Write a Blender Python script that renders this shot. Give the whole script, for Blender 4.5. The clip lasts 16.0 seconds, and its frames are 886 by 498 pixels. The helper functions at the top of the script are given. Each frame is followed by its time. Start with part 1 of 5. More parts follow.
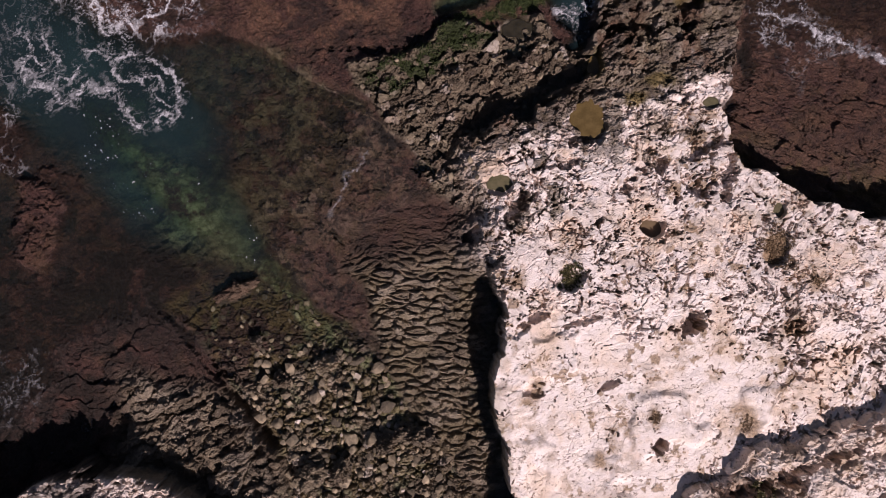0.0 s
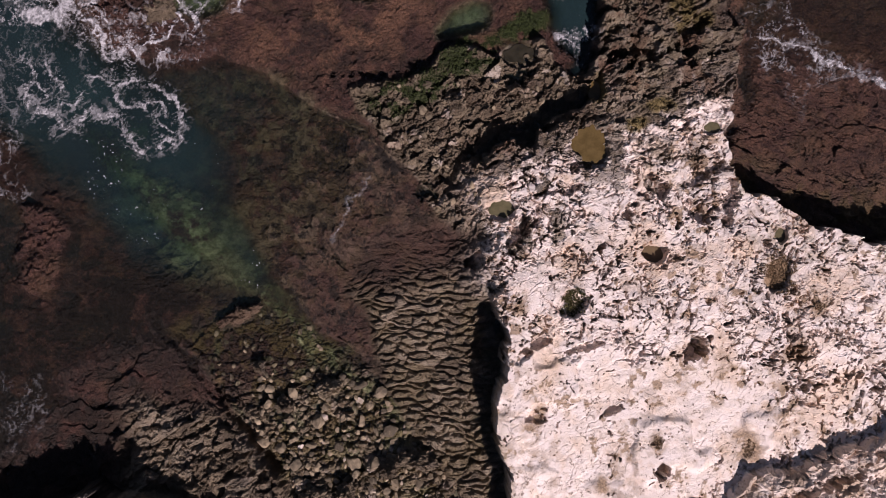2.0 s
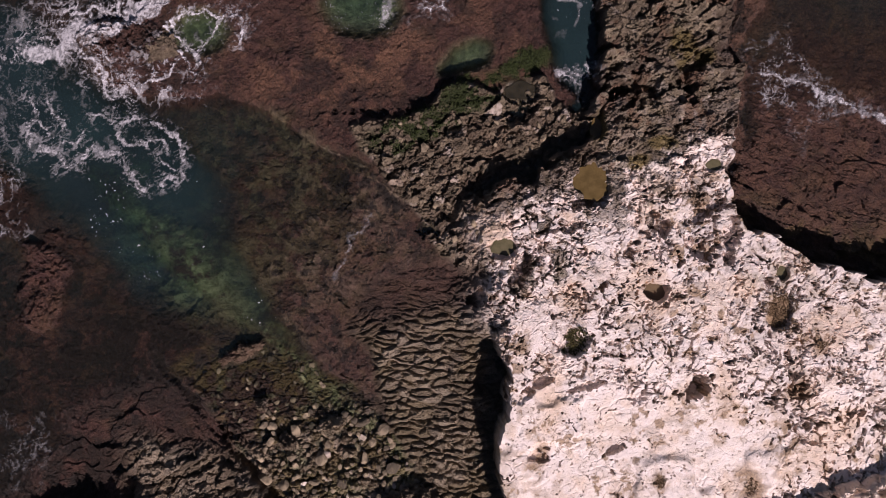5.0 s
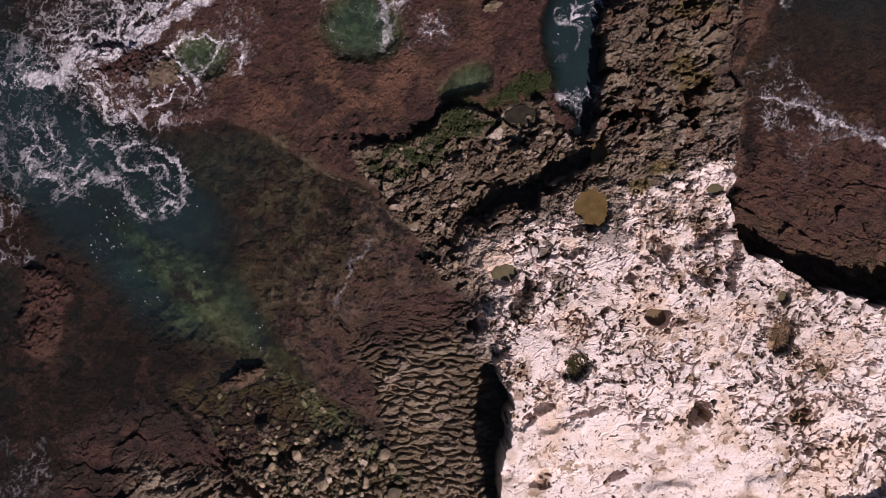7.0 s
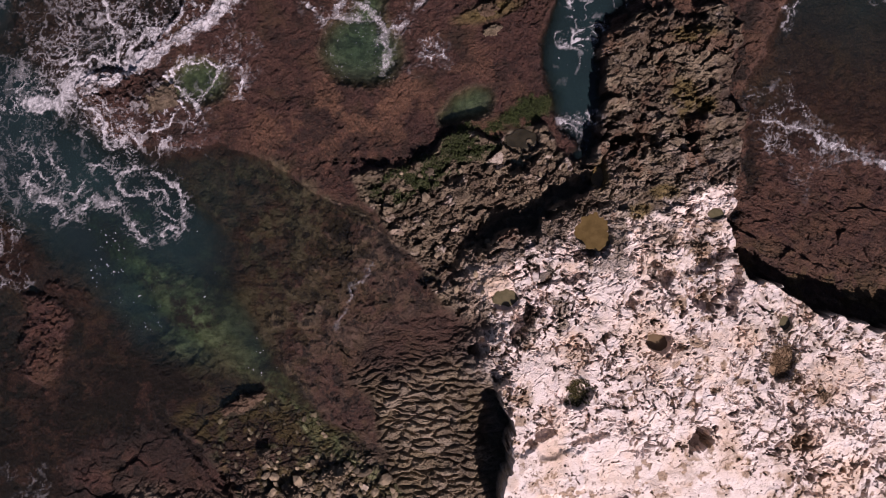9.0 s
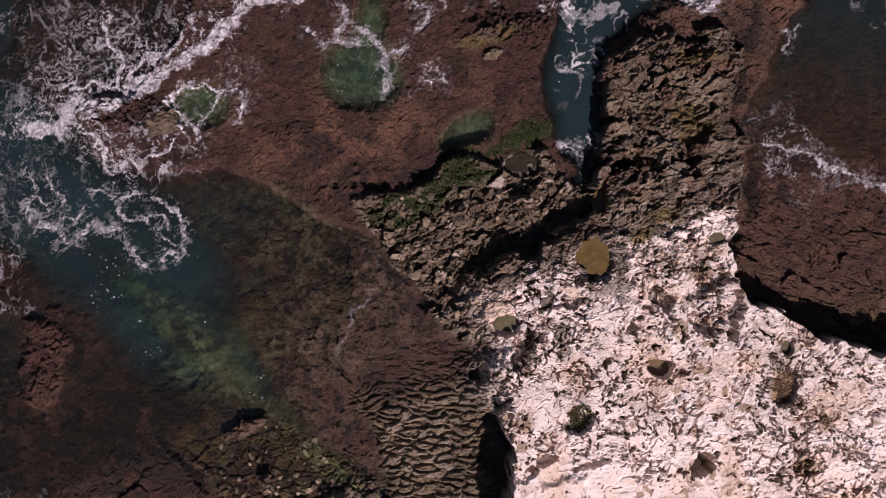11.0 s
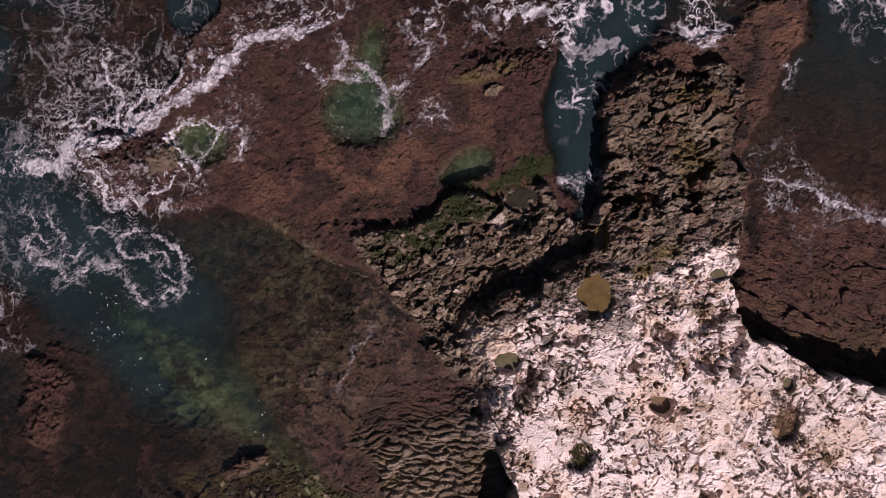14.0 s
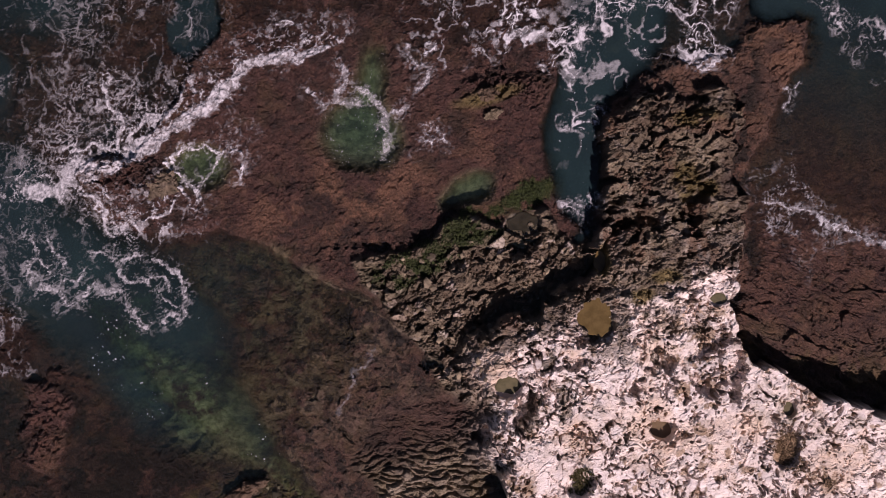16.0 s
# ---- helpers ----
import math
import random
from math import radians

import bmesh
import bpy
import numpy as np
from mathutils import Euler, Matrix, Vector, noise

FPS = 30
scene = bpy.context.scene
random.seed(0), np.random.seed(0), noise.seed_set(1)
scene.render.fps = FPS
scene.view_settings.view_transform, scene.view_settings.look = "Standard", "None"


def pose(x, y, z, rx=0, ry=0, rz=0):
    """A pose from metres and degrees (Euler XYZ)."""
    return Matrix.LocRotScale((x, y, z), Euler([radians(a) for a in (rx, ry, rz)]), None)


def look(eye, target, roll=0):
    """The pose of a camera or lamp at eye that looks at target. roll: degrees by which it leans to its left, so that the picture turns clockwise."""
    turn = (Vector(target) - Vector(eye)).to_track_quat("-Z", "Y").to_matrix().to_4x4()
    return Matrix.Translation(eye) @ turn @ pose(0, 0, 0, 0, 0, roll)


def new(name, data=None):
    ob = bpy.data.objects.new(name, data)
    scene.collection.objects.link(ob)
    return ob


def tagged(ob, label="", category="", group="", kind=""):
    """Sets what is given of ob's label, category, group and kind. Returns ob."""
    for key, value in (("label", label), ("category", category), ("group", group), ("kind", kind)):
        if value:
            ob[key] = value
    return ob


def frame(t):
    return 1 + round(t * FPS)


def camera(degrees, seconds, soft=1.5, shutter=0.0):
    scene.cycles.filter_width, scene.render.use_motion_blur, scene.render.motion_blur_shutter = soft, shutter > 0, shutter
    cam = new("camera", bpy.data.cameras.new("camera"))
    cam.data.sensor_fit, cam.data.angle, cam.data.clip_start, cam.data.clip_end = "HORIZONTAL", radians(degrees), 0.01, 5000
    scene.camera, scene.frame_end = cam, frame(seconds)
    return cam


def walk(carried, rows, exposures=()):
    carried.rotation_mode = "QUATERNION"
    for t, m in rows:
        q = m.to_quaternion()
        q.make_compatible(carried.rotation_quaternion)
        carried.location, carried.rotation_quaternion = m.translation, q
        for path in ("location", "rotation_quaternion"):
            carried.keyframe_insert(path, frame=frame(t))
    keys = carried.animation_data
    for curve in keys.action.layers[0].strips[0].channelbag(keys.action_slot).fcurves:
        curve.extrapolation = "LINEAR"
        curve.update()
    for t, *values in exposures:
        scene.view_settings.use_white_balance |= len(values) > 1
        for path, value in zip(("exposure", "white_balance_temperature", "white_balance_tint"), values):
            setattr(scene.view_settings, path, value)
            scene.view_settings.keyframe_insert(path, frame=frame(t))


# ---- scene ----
import functools

cam = camera(43.97, 16.0, soft=0.6)
PATH = [
    (0, pose(0.0004, -0.0003, 57.4429, 0.4475, 0.0968, -0.0000)),
    (1, pose(-0.0359, 0.6643, 57.5497, 0.4280, 0.1273, -0.0694)),
    (2, pose(-0.0636, 1.3305, 57.6238, 0.4078, 0.1512, -0.1324)),
    (3, pose(-0.0849, 1.9975, 57.6691, 0.3872, 0.1694, -0.1929)),
    (4, pose(-0.1019, 2.6647, 57.6896, 0.3667, 0.1827, -0.2534)),
    (5, pose(-0.1158, 3.3313, 57.6890, 0.3465, 0.1922, -0.3154)),
    (6, pose(-0.1278, 3.9967, 57.6713, 0.3270, 0.1988, -0.3795)),
    (7, pose(-0.1386, 4.6600, 57.6403, 0.3086, 0.2033, -0.4458)),
    (8, pose(-0.1484, 5.3205, 57.6000, 0.2916, 0.2068, -0.5137)),
    (9, pose(-0.1572, 5.9777, 57.5541, 0.2764, 0.2102, -0.5825)),
    (10, pose(-0.1644, 6.6307, 57.5065, 0.2634, 0.2144, -0.6514)),
    (11, pose(-0.1690, 7.2789, 57.4612, 0.2529, 0.2203, -0.7197)),
    (12, pose(-0.1698, 7.9216, 57.4220, 0.2452, 0.2289, -0.7872)),
    (13, pose(-0.1651, 8.5581, 57.3928, 0.2407, 0.2410, -0.8539)),
    (14, pose(-0.1526, 9.1877, 57.3775, 0.2398, 0.2578, -0.9210)),
    (15, pose(-0.1299, 9.8097, 57.3799, 0.2428, 0.2799, -0.9903)),
    (16, pose(-0.0940, 10.4235, 57.4039, 0.2501, 0.3085, -1.0648)),
]
walk(cam, PATH, [(0.0, 0.11, 6540, 23), (16.0, 0.16, 6700, 31)])

# ---- light ----
SUN_WAY = Vector((0.36, -0.80, 1.0)).normalized()
world = bpy.data.worlds.new("sky")
scene.world = world
world.use_nodes = True
wt = world.node_tree
sky = wt.nodes.new("ShaderNodeTexSky")
sky.sky_type = "NISHITA"
sky.sun_disc = False
sky.sun_elevation = math.asin(SUN_WAY.z)
sky.sun_rotation = math.atan2(SUN_WAY.x, SUN_WAY.y)
wt.links.new(sky.outputs[0], wt.nodes["Background"].inputs[0])
wt.nodes["Background"].inputs[1].default_value = 0.038
sun = new("sun", bpy.data.lights.new("sun", "SUN"))
sun.data.energy, sun.data.angle, sun.data.color = 5.0, radians(0.6), (1.0, 0.94, 0.90)
sun.matrix_world = look(SUN_WAY * 80, (0, 0, 0))


# ---- materials ----
def nodes_of(name):
    m = bpy.data.materials.new(name)
    m.use_nodes = True
    return m, m.node_tree, m.node_tree.nodes["Principled BSDF"]


def node(nt, kind, **inputs):
    n = nt.nodes.new(kind)
    for key, value in inputs.items():
        n.inputs[key.replace("_", " ")].default_value = value
    return n


def attr(nt, name):
    n = nt.nodes.new("ShaderNodeAttribute")
    n.attribute_name = name
    return n.outputs["Fac"]


def coords(nt):
    return nt.nodes.new("ShaderNodeNewGeometry").outputs["Position"]


def noise_of(nt, scale, detail=4.0, rough=0.6, vec=None, distort=0.0):
    n = node(nt, "ShaderNodeTexNoise", Scale=scale, Detail=detail, Roughness=rough, Distortion=distort)
    nt.links.new(vec or coords(nt), n.inputs["Vector"])
    return n.outputs["Fac"]


def span(nt, value, a, b, lo=0.0, hi=1.0):
    n = nt.nodes.new("ShaderNodeMapRange")
    n.interpolation_type = "SMOOTHSTEP"
    nt.links.new(value, n.inputs[0])
    for i, v in enumerate((a, b, lo, hi)):
        n.inputs[i + 1].default_value = v
    return n.outputs[0]


def math_of(nt, op, a, b):
    n = nt.nodes.new("ShaderNodeMath")
    n.operation = op
    for i, v in enumerate((a, b)):
        if isinstance(v, (int, float)):
            n.inputs[i].default_value = v
        else:
            nt.links.new(v, n.inputs[i])
    return n.outputs[0]


def blend(nt, fac, a, b, mode="MIX"):
    n = nt.nodes.new("ShaderNodeMix")
    n.data_type = "RGBA"
    n.blend_type = mode
    for i, v in ((0, fac), (6, a), (7, b)):
        if isinstance(v, (int, float)):
            n.inputs[i].default_value = v
        elif isinstance(v, tuple):
            n.inputs[i].default_value = (*v, 1.0)
        else:
            nt.links.new(v, n.inputs[i])
    return n.outputs[2]


def relief(nt, bsdf, height, strength, distance):
    b = node(nt, "ShaderNodeBump", Strength=strength, Distance=distance)
    nt.links.new(height, b.inputs["Height"])
    nt.links.new(b.outputs[0], bsdf.inputs["Normal"])


def coast_material():
    """Shore rock: bare tan stone, pale limestone, algae crust, sand and weed, by the weights that the ground carries."""
    m, nt, bsdf = nodes_of("shore_rock")
    fine, mid, big = noise_of(nt, 9.0, 5, 0.65), noise_of(nt, 2.1, 4, 0.6), noise_of(nt, 0.35, 3, 0.55)
    tint = attr(nt, "tint")
    tan = blend(nt, span(nt, mid, 0.35, 0.65), (0.105, 0.074, 0.051), (0.30, 0.22, 0.15))
    tan = blend(nt, math_of(nt, "MULTIPLY", math_of(nt, "POWER", tint, 1.6), 0.85), tan, (0.53, 0.415, 0.285))
    tan = blend(nt, span(nt, noise_of(nt, 0.75, 5, 0.65), 0.46, 0.64, 0.0, 0.6), tan, (0.085, 0.060, 0.041))
    tan = blend(nt, span(nt, noise_of(nt, 1.3, 4, 0.65), 0.56, 0.68, 0.0, 0.6), tan, (0.30, 0.235, 0.19))
    tan = blend(nt, span(nt, fine, 0.3, 0.75, 0.0, 0.45), tan, (0.06, 0.043, 0.03))
    pale = blend(nt, span(nt, mid, 0.35, 0.7), (0.77, 0.665, 0.63), (0.75, 0.63, 0.56))
    pale = blend(nt, span(nt, big, 0.46, 0.66, 0.0, 0.75), pale, (0.66, 0.49, 0.37))
    pale = blend(nt, span(nt, noise_of(nt, 1.4, 5, 0.65), 0.52, 0.68, 0.0, 0.5), pale, (0.62, 0.45, 0.34))
    pale = blend(nt, span(nt, noise_of(nt, 0.55, 5, 0.7), 0.55, 0.68, 0.0, 0.3), pale, (0.42, 0.37, 0.36))
    # brown-black specks stand in for small pits: lichen, soil and painted shade
    specks = math_of(nt, "MULTIPLY", span(nt, noise_of(nt, 4.2, 5, 0.7), 0.575, 0.61, 0.0, 0.9), span(nt, noise_of(nt, 0.6, 3, 0.6), 0.38, 0.56, 0.15, 1.0))
    pale = blend(nt, specks, pale, (0.17, 0.115, 0.085))
    pale = blend(nt, span(nt, fine, 0.35, 0.7, 0.0, 0.12), pale, (0.50, 0.44, 0.45))
    grain = noise_of(nt, 24.0, 3, 0.7)
    reef = blend(nt, span(nt, mid, 0.3, 0.7), (0.028, 0.0120, 0.0122), (0.078, 0.034, 0.029))
    reef = blend(nt, span(nt, noise_of(nt, 0.45, 5, 0.65), 0.50, 0.66, 0.0, 0.55), reef, (0.072, 0.042, 0.020))
    reef = blend(nt, span(nt, fine, 0.46, 0.70, 0.0, 0.6), reef, (0.175, 0.088, 0.065))
    reef = blend(nt, span(nt, grain, 0.54, 0.70, 0.0, 0.55), reef, (0.22, 0.130, 0.095))
    orange = blend(nt, span(nt, fine, 0.3, 0.7), (0.10, 0.045, 0.028), (0.27, 0.14, 0.085))
    orange = blend(nt, span(nt, grain, 0.50, 0.70, 0.0, 0.6), orange, (0.40, 0.235, 0.155))
    green = blend(nt, span(nt, fine, 0.35, 0.65), (0.018, 0.030, 0.008), (0.062, 0.085, 0.022))
    sand = blend(nt, span(nt, mid, 0.35, 0.65), (0.16, 0.19, 0.085), (0.38, 0.43, 0.23))
    weed = blend(nt, span(nt, fine, 0.3, 0.7), (0.009, 0.007, 0.006), (0.036, 0.025, 0.020))
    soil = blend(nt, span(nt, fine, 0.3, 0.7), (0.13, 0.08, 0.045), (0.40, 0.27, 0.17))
    olive = blend(nt, span(nt, fine, 0.3, 0.7), (0.13, 0.093, 0.034), (0.25, 0.18, 0.07))
    col = tan
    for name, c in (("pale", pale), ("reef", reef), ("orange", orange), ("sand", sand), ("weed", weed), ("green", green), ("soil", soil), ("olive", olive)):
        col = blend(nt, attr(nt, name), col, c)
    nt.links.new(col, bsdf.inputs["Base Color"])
    wet = span(nt, attr(nt, "reef"), 0.0, 1.0, 0.85, 0.55)
    nt.links.new(wet, bsdf.inputs["Roughness"])
    bsdf.inputs["Specular IOR Level"].default_value = 0.3
    h = math_of(nt, "ADD", noise_of(nt, 5.0, 8, 0.8, None, 0.8), math_of(nt, "ADD", math_of(nt, "MULTIPLY", fine, 0.4), math_of(nt, "MULTIPLY", grain, 0.22)))
    bent = nt.nodes.new("ShaderNodeVectorMath")
    bent.operation = "MULTIPLY_ADD"
    wob = node(nt, "ShaderNodeTexNoise", Scale=2.6, Detail=4.0, Roughness=0.65)
    nt.links.new(coords(nt), wob.inputs["Vector"])
    nt.links.new(wob.outputs["Color"], bent.inputs[0])
    bent.inputs[1].default_value = (0.6, 0.6, 0.6)
    nt.links.new(coords(nt), bent.inputs[2])
    for scale, weight in ((2.3, 0.55), (6.0, 0.35)):
        vor = node(nt, "ShaderNodeTexVoronoi", Scale=scale)
        vor.feature = "DISTANCE_TO_EDGE"
        nt.links.new(bent.outputs[0], vor.inputs["Vector"])
        gate = span(nt, noise_of(nt, scale * 0.45, 3, 0.6), 0.42, 0.58, 0.0, weight)
        gate = math_of(nt, "MULTIPLY", gate, span(nt, attr(nt, "reef"), 0.3, 1.0, 1.0, 0.35))
        gate = math_of(nt, "MULTIPLY", gate, span(nt, attr(nt, "pale"), 0.0, 0.8, 1.0, 0.0))
        h = math_of(nt, "ADD", h, math_of(nt, "MULTIPLY", span(nt, vor.outputs["Distance"], 0.0, 0.10), gate))
    h = math_of(nt, "MULTIPLY", h, span(nt, attr(nt, "pale"), 0.0, 1.0, 1.0, 0.22))
    relief(nt, bsdf, h, 1.0, 0.30)
    return m


def stone_material(name, dark, light, scale=4.0, rough=0.85, specks=(0.05, 0.04, 0.03)):
    m, nt, bsdf = nodes_of(name)
    rnd = nt.nodes.new("ShaderNodeObjectInfo").outputs["Random"]
    base = blend(nt, rnd, dark, light)
    n = noise_of(nt, scale, 5, 0.65)
    col = blend(nt, span(nt, n, 0.38, 0.68, 0.0, 0.85), base, specks)
    col = blend(nt, span(nt, noise_of(nt, scale * 4, 4, 0.7), 0.45, 0.8, 0.0, 0.35), col, light)
    nt.links.new(col, bsdf.inputs["Base Color"])
    bsdf.inputs["Roughness"].default_value = rough
    bsdf.inputs["Specular IOR Level"].default_value = 0.3
    relief(nt, bsdf, noise_of(nt, scale * 2.2, 7, 0.75, None, 0.5), 1.0, 0.06)
    return m


def water_material():
    """Sea water: light passes by its thickness, the rest comes back as the water's own colour; a glossy, rippled top."""
    m, nt, bsdf = nodes_of("sea_water")
    out = nt.nodes["Material Output"]
    deep = attr(nt, "depth")
    murk = math_of(nt, "SUBTRACT", 1.0, math_of(nt, "POWER", 2.718, math_of(nt, "MULTIPLY", math_of(nt, "MAXIMUM", math_of(nt, "SUBTRACT", deep, 0.25), 0.0), -0.5)))
    clear = node(nt, "ShaderNodeBsdfTransparent")
    seen = blend(nt, math_of(nt, "MINIMUM", math_of(nt, "MULTIPLY", deep, 0.5), 1.0), (0.79, 0.80, 0.79), (0.30, 0.52, 0.41))
    nt.links.new(seen, clear.inputs[0])
    body = node(nt, "ShaderNodeBsdfDiffuse")
    tone = blend(nt, span(nt, noise_of(nt, 0.22, 3, 0.5), 0.35, 0.7), (0.013, 0.023, 0.027), (0.017, 0.035, 0.039))
    nt.links.new(tone, body.inputs[0])
    mix = nt.nodes.new("ShaderNodeMixShader")
    nt.links.new(murk, mix.inputs[0])
    nt.links.new(clear.outputs[0], mix.inputs[1])
    nt.links.new(body.outputs[0], mix.inputs[2])
    gloss = node(nt, "ShaderNodeBsdfGlossy", Roughness=0.12)
    b = node(nt, "ShaderNodeBump", Strength=0.5, Distance=0.05)
    nt.links.new(noise_of(nt, 2.4, 4, 0.6), b.inputs["Height"])
    nt.links.new(b.outputs[0], gloss.inputs["Normal"])
    fres = node(nt, "ShaderNodeFresnel", IOR=1.33)
    top = nt.nodes.new("ShaderNodeMixShader")
    nt.links.new(fres.outputs[0], top.inputs[0])
    nt.links.new(mix.outputs[0], top.inputs[1])
    nt.links.new(gloss.outputs[0], top.inputs[2])
    nt.links.new(top.outputs[0], out.inputs[0])
    return m


def foam_material():
    m, nt, bsdf = nodes_of("sea_foam")
    out = nt.nodes["Material Output"]
    a = attr(nt, "foam")
    grain = noise_of(nt, 7.0, 5, 0.7)
    cover = math_of(nt, "MULTIPLY", a, span(nt, grain, 0.25, 0.6, 0.55, 1.0))
    bsdf.inputs["Base Color"].default_value = (0.64, 0.61, 0.65, 1)
    bsdf.inputs["Roughness"].default_value = 0.7
    relief(nt, bsdf, noise_of(nt, 6.0, 5, 0.6), 0.6, 0.08)
    mix = nt.nodes.new("ShaderNodeMixShader")
    nt.links.new(cover, mix.inputs[0])
    nt.links.new(node(nt, "ShaderNodeBsdfTransparent").outputs[0], mix.inputs[1])
    nt.links.new(bsdf.outputs[0], mix.inputs[2])
    nt.links.new(mix.outputs[0], out.inputs[0])
    return m


def pool_material(name, shallow, deep):
    m, nt, bsdf = nodes_of(name)
    nt.links.new(blend(nt, span(nt, noise_of(nt, 2.2, 4, 0.6), 0.3, 0.7), shallow, deep), bsdf.inputs["Base Color"])
    bsdf.inputs["Roughness"].default_value = 0.15
    bsdf.inputs["Specular IOR Level"].default_value = 0.3
    relief(nt, bsdf, noise_of(nt, 5.0, 3, 0.5), 0.15, 0.02)
    return m


MAT_COAST = coast_material()
MAT_WATER = water_material()
MAT_FOAM = foam_material()

# ---- plan of the shore, in metres ----
APRON = [(7.7, 10.8), (8.0, 13.8), (8.0, 16.1), (8.3, 17.8), (9.2, 18.8), (10.5, 19.6), (11.7, 20.2), (13.2, 20.4),
    (14.9, 20.6), (16.0, 21.9), (17.3, 22.7), (18.8, 22.2), (19.2, 21.1), (18.6, 20.1), (17.7, 19.2), (17.1, 17.7),
    (16.5, 16.0), (16.1, 14.5), (15.8, 13.1), (15.6, 11.0), (15.2, 8.7), (11.8, 10.2)]
REEF_MID = [(-19.9, 15.2), (-18.8, 15.9), (-16.7, 15.7), (-14.9, 18.1), (-13.7, 20.1), (-12.1, 22.2), (-11.5, 25.1),
    (-10.8, 60.0), (6.0, 60.0), (5.7, 21.8), (5.7, 19.2), (5.0, 16.8), (5.1, 14.7), (6.0, 12.4), (7.2, 11.4), (6.0,
    9.7), (2.9, 5.9), (-1.2, 4.8), (-3.0, 6.8), (-4.7, 8.4), (-7.0, 9.1), (-8.2, 10.0), (-9.7, 10.9), (-11.7, 11.4),
    (-13.8, 11.7), (-16.2, 11.7), (-17.9, 12.2), (-19.1, 13.4)]
POOL_ROUND = [(-6.9, 16.8), (-6.4, 18.2), (-5.4, 18.9), (-4.8, 20.3), (-4.5, 21.4), (-3.3, 21.3), (-3.0, 19.9), (-3.2,
    18.4), (-2.3, 17.4), (-2.1, 16.1), (-2.8, 15.0), (-4.3, 14.6), (-5.8, 14.9), (-6.6, 15.6)]
POOL_SMALL = [(-14.7, 15.4), (-14.0, 16.2), (-12.8, 16.6), (-11.8, 16.0), (-11.3, 15.1), (-11.8, 14.0), (-13.2, 13.8),
    (-14.4, 14.4)]
POOL_LONG = [(-0.8, 13.3), (0.1, 14.4), (1.3, 14.9), (2.3, 14.7), (2.5, 14.1), (2.1, 13.3), (1.0, 13.0), (-0.0, 12.7),
    (-0.6, 12.7)]
INLET = [(5.7, 19.2), (6.2, 21.8), (6.6, 26.6), (11.7, 60.0), (12.2, 26.4), (11.5, 21.7), (10.6, 20.3), (9.2, 18.9),
    (8.4, 17.8), (8.1, 16.2), (8.0, 12.3), (7.4, 11.7), (6.5, 12.0), (5.7, 13.4), (5.0, 15.8), (5.2, 17.6)]
WEDGE = [(-5.2, 10.2), (-4.0, 10.6), (-2.4, 10.6), (-1.1, 11.0), (-0.4, 11.8), (0.1, 12.2), (1.3, 12.3), (2.4, 11.8),
    (3.0, 12.5), (5.1, 12.8), (5.8, 11.4), (6.8, 10.8), (7.7, 11.4), (7.7, 10.2), (5.7, 7.8), (2.4, 5.8), (2.1, 4.6),
    (2.1, 3.1), (0.8, 2.6), (-0.4, 3.3), (-1.2, 4.2), (-1.4, 5.0), (-2.6, 6.3), (-3.7, 7.7), (-4.8, 9.0)]
RIBBED = [(-5.5, -0.4), (-4.3, 1.6), (-2.6, 2.5), (-0.8, 3.3), (1.4, 2.6), (2.1, 0.5), (3.0, -1.6), (3.3, -3.3), (3.0,
    -5.7), (3.0, -8.0), (3.5, -10.1), (3.2, -12.1), (2.0, -12.6), (-0.2, -9.8), (-2.0, -7.7), (-2.9, -6.0), (-3.7,
    -3.9), (-4.0, -2.5), (-4.3, -1.3)]
LAGOON = [(-14.8, 10.9), (-10.9, 11.1), (-8.0, 10.8), (-6.8, 9.4), (-4.4, 8.2), (-2.6, 6.6), (-1.3, 4.9), (1.3, 2.6),
    (-4.4, -1.9), (-2.6, -6.1), (-5.6, -3.4), (-8.0, -1.3), (-9.4, 0.5), (-11.2, 3.8), (-10.9, 6.7), (-13.6, 8.8)]
CHANNEL = [(-90.0, 34.0), (-21.9, 15.6), (-20.4, 12.8), (-17.7, 11.3), (-14.7, 10.4), (-12.0, 8.3), (-11.5, 5.9),
    (-11.7, 4.4), (-10.5, 2.6), (-8.7, 0.2), (-7.4, -1.9), (-8.6, -1.9), (-10.8, -0.7), (-13.8, 0.2), (-15.9, 1.4),
    (-17.7, 3.5), (-19.8, 5.6), (-21.6, 7.7), (-23.7, 9.2), (-90.0, 14.0)]
REEF_LEFT = [(-22.4, 3.6), (-21.2, 4.1), (-20.2, 3.3), (-20.1, 1.7), (-20.7, 0.5), (-21.1, -0.7), (-21.9, -0.3),
    (-22.6, 1.1), (-22.7, 2.2)]
REEF_WEST = [(-90.0, 8.2), (-23.3, 7.9), (-22.1, 6.8), (-22.0, 5.5), (-22.4, 4.3), (-90.0, 3.4)]
SHELF_SW = [(-20.4, -7.2), (-19.9, -5.1), (-17.3, -3.9), (-14.3, -4.2), (-12.9, -4.7), (-11.8, -6.3), (-10.2, -8.2),
    (-8.4, -10.1), (-7.1, -12.2), (-6.7, -60.0), (-90.0, -60.0), (-90.0, -9.7), (-23.1, -9.4), (-21.4, -8.2)]
CLIFF_SW = [(-90.0, -12.5), (-22.0, -12.1), (-21.1, -11.5), (-20.3, -11.0), (-18.9, -10.8), (-17.5, -10.5), (-16.4,
    -10.8), (-15.3, -11.2), (-14.2, -11.4), (-13.0, -12.0), (-10.8, -13.0), (-7.5, -14.1), (-5.2, -14.9), (-5.2,
    -90.0), (-90.0, -90.0)]
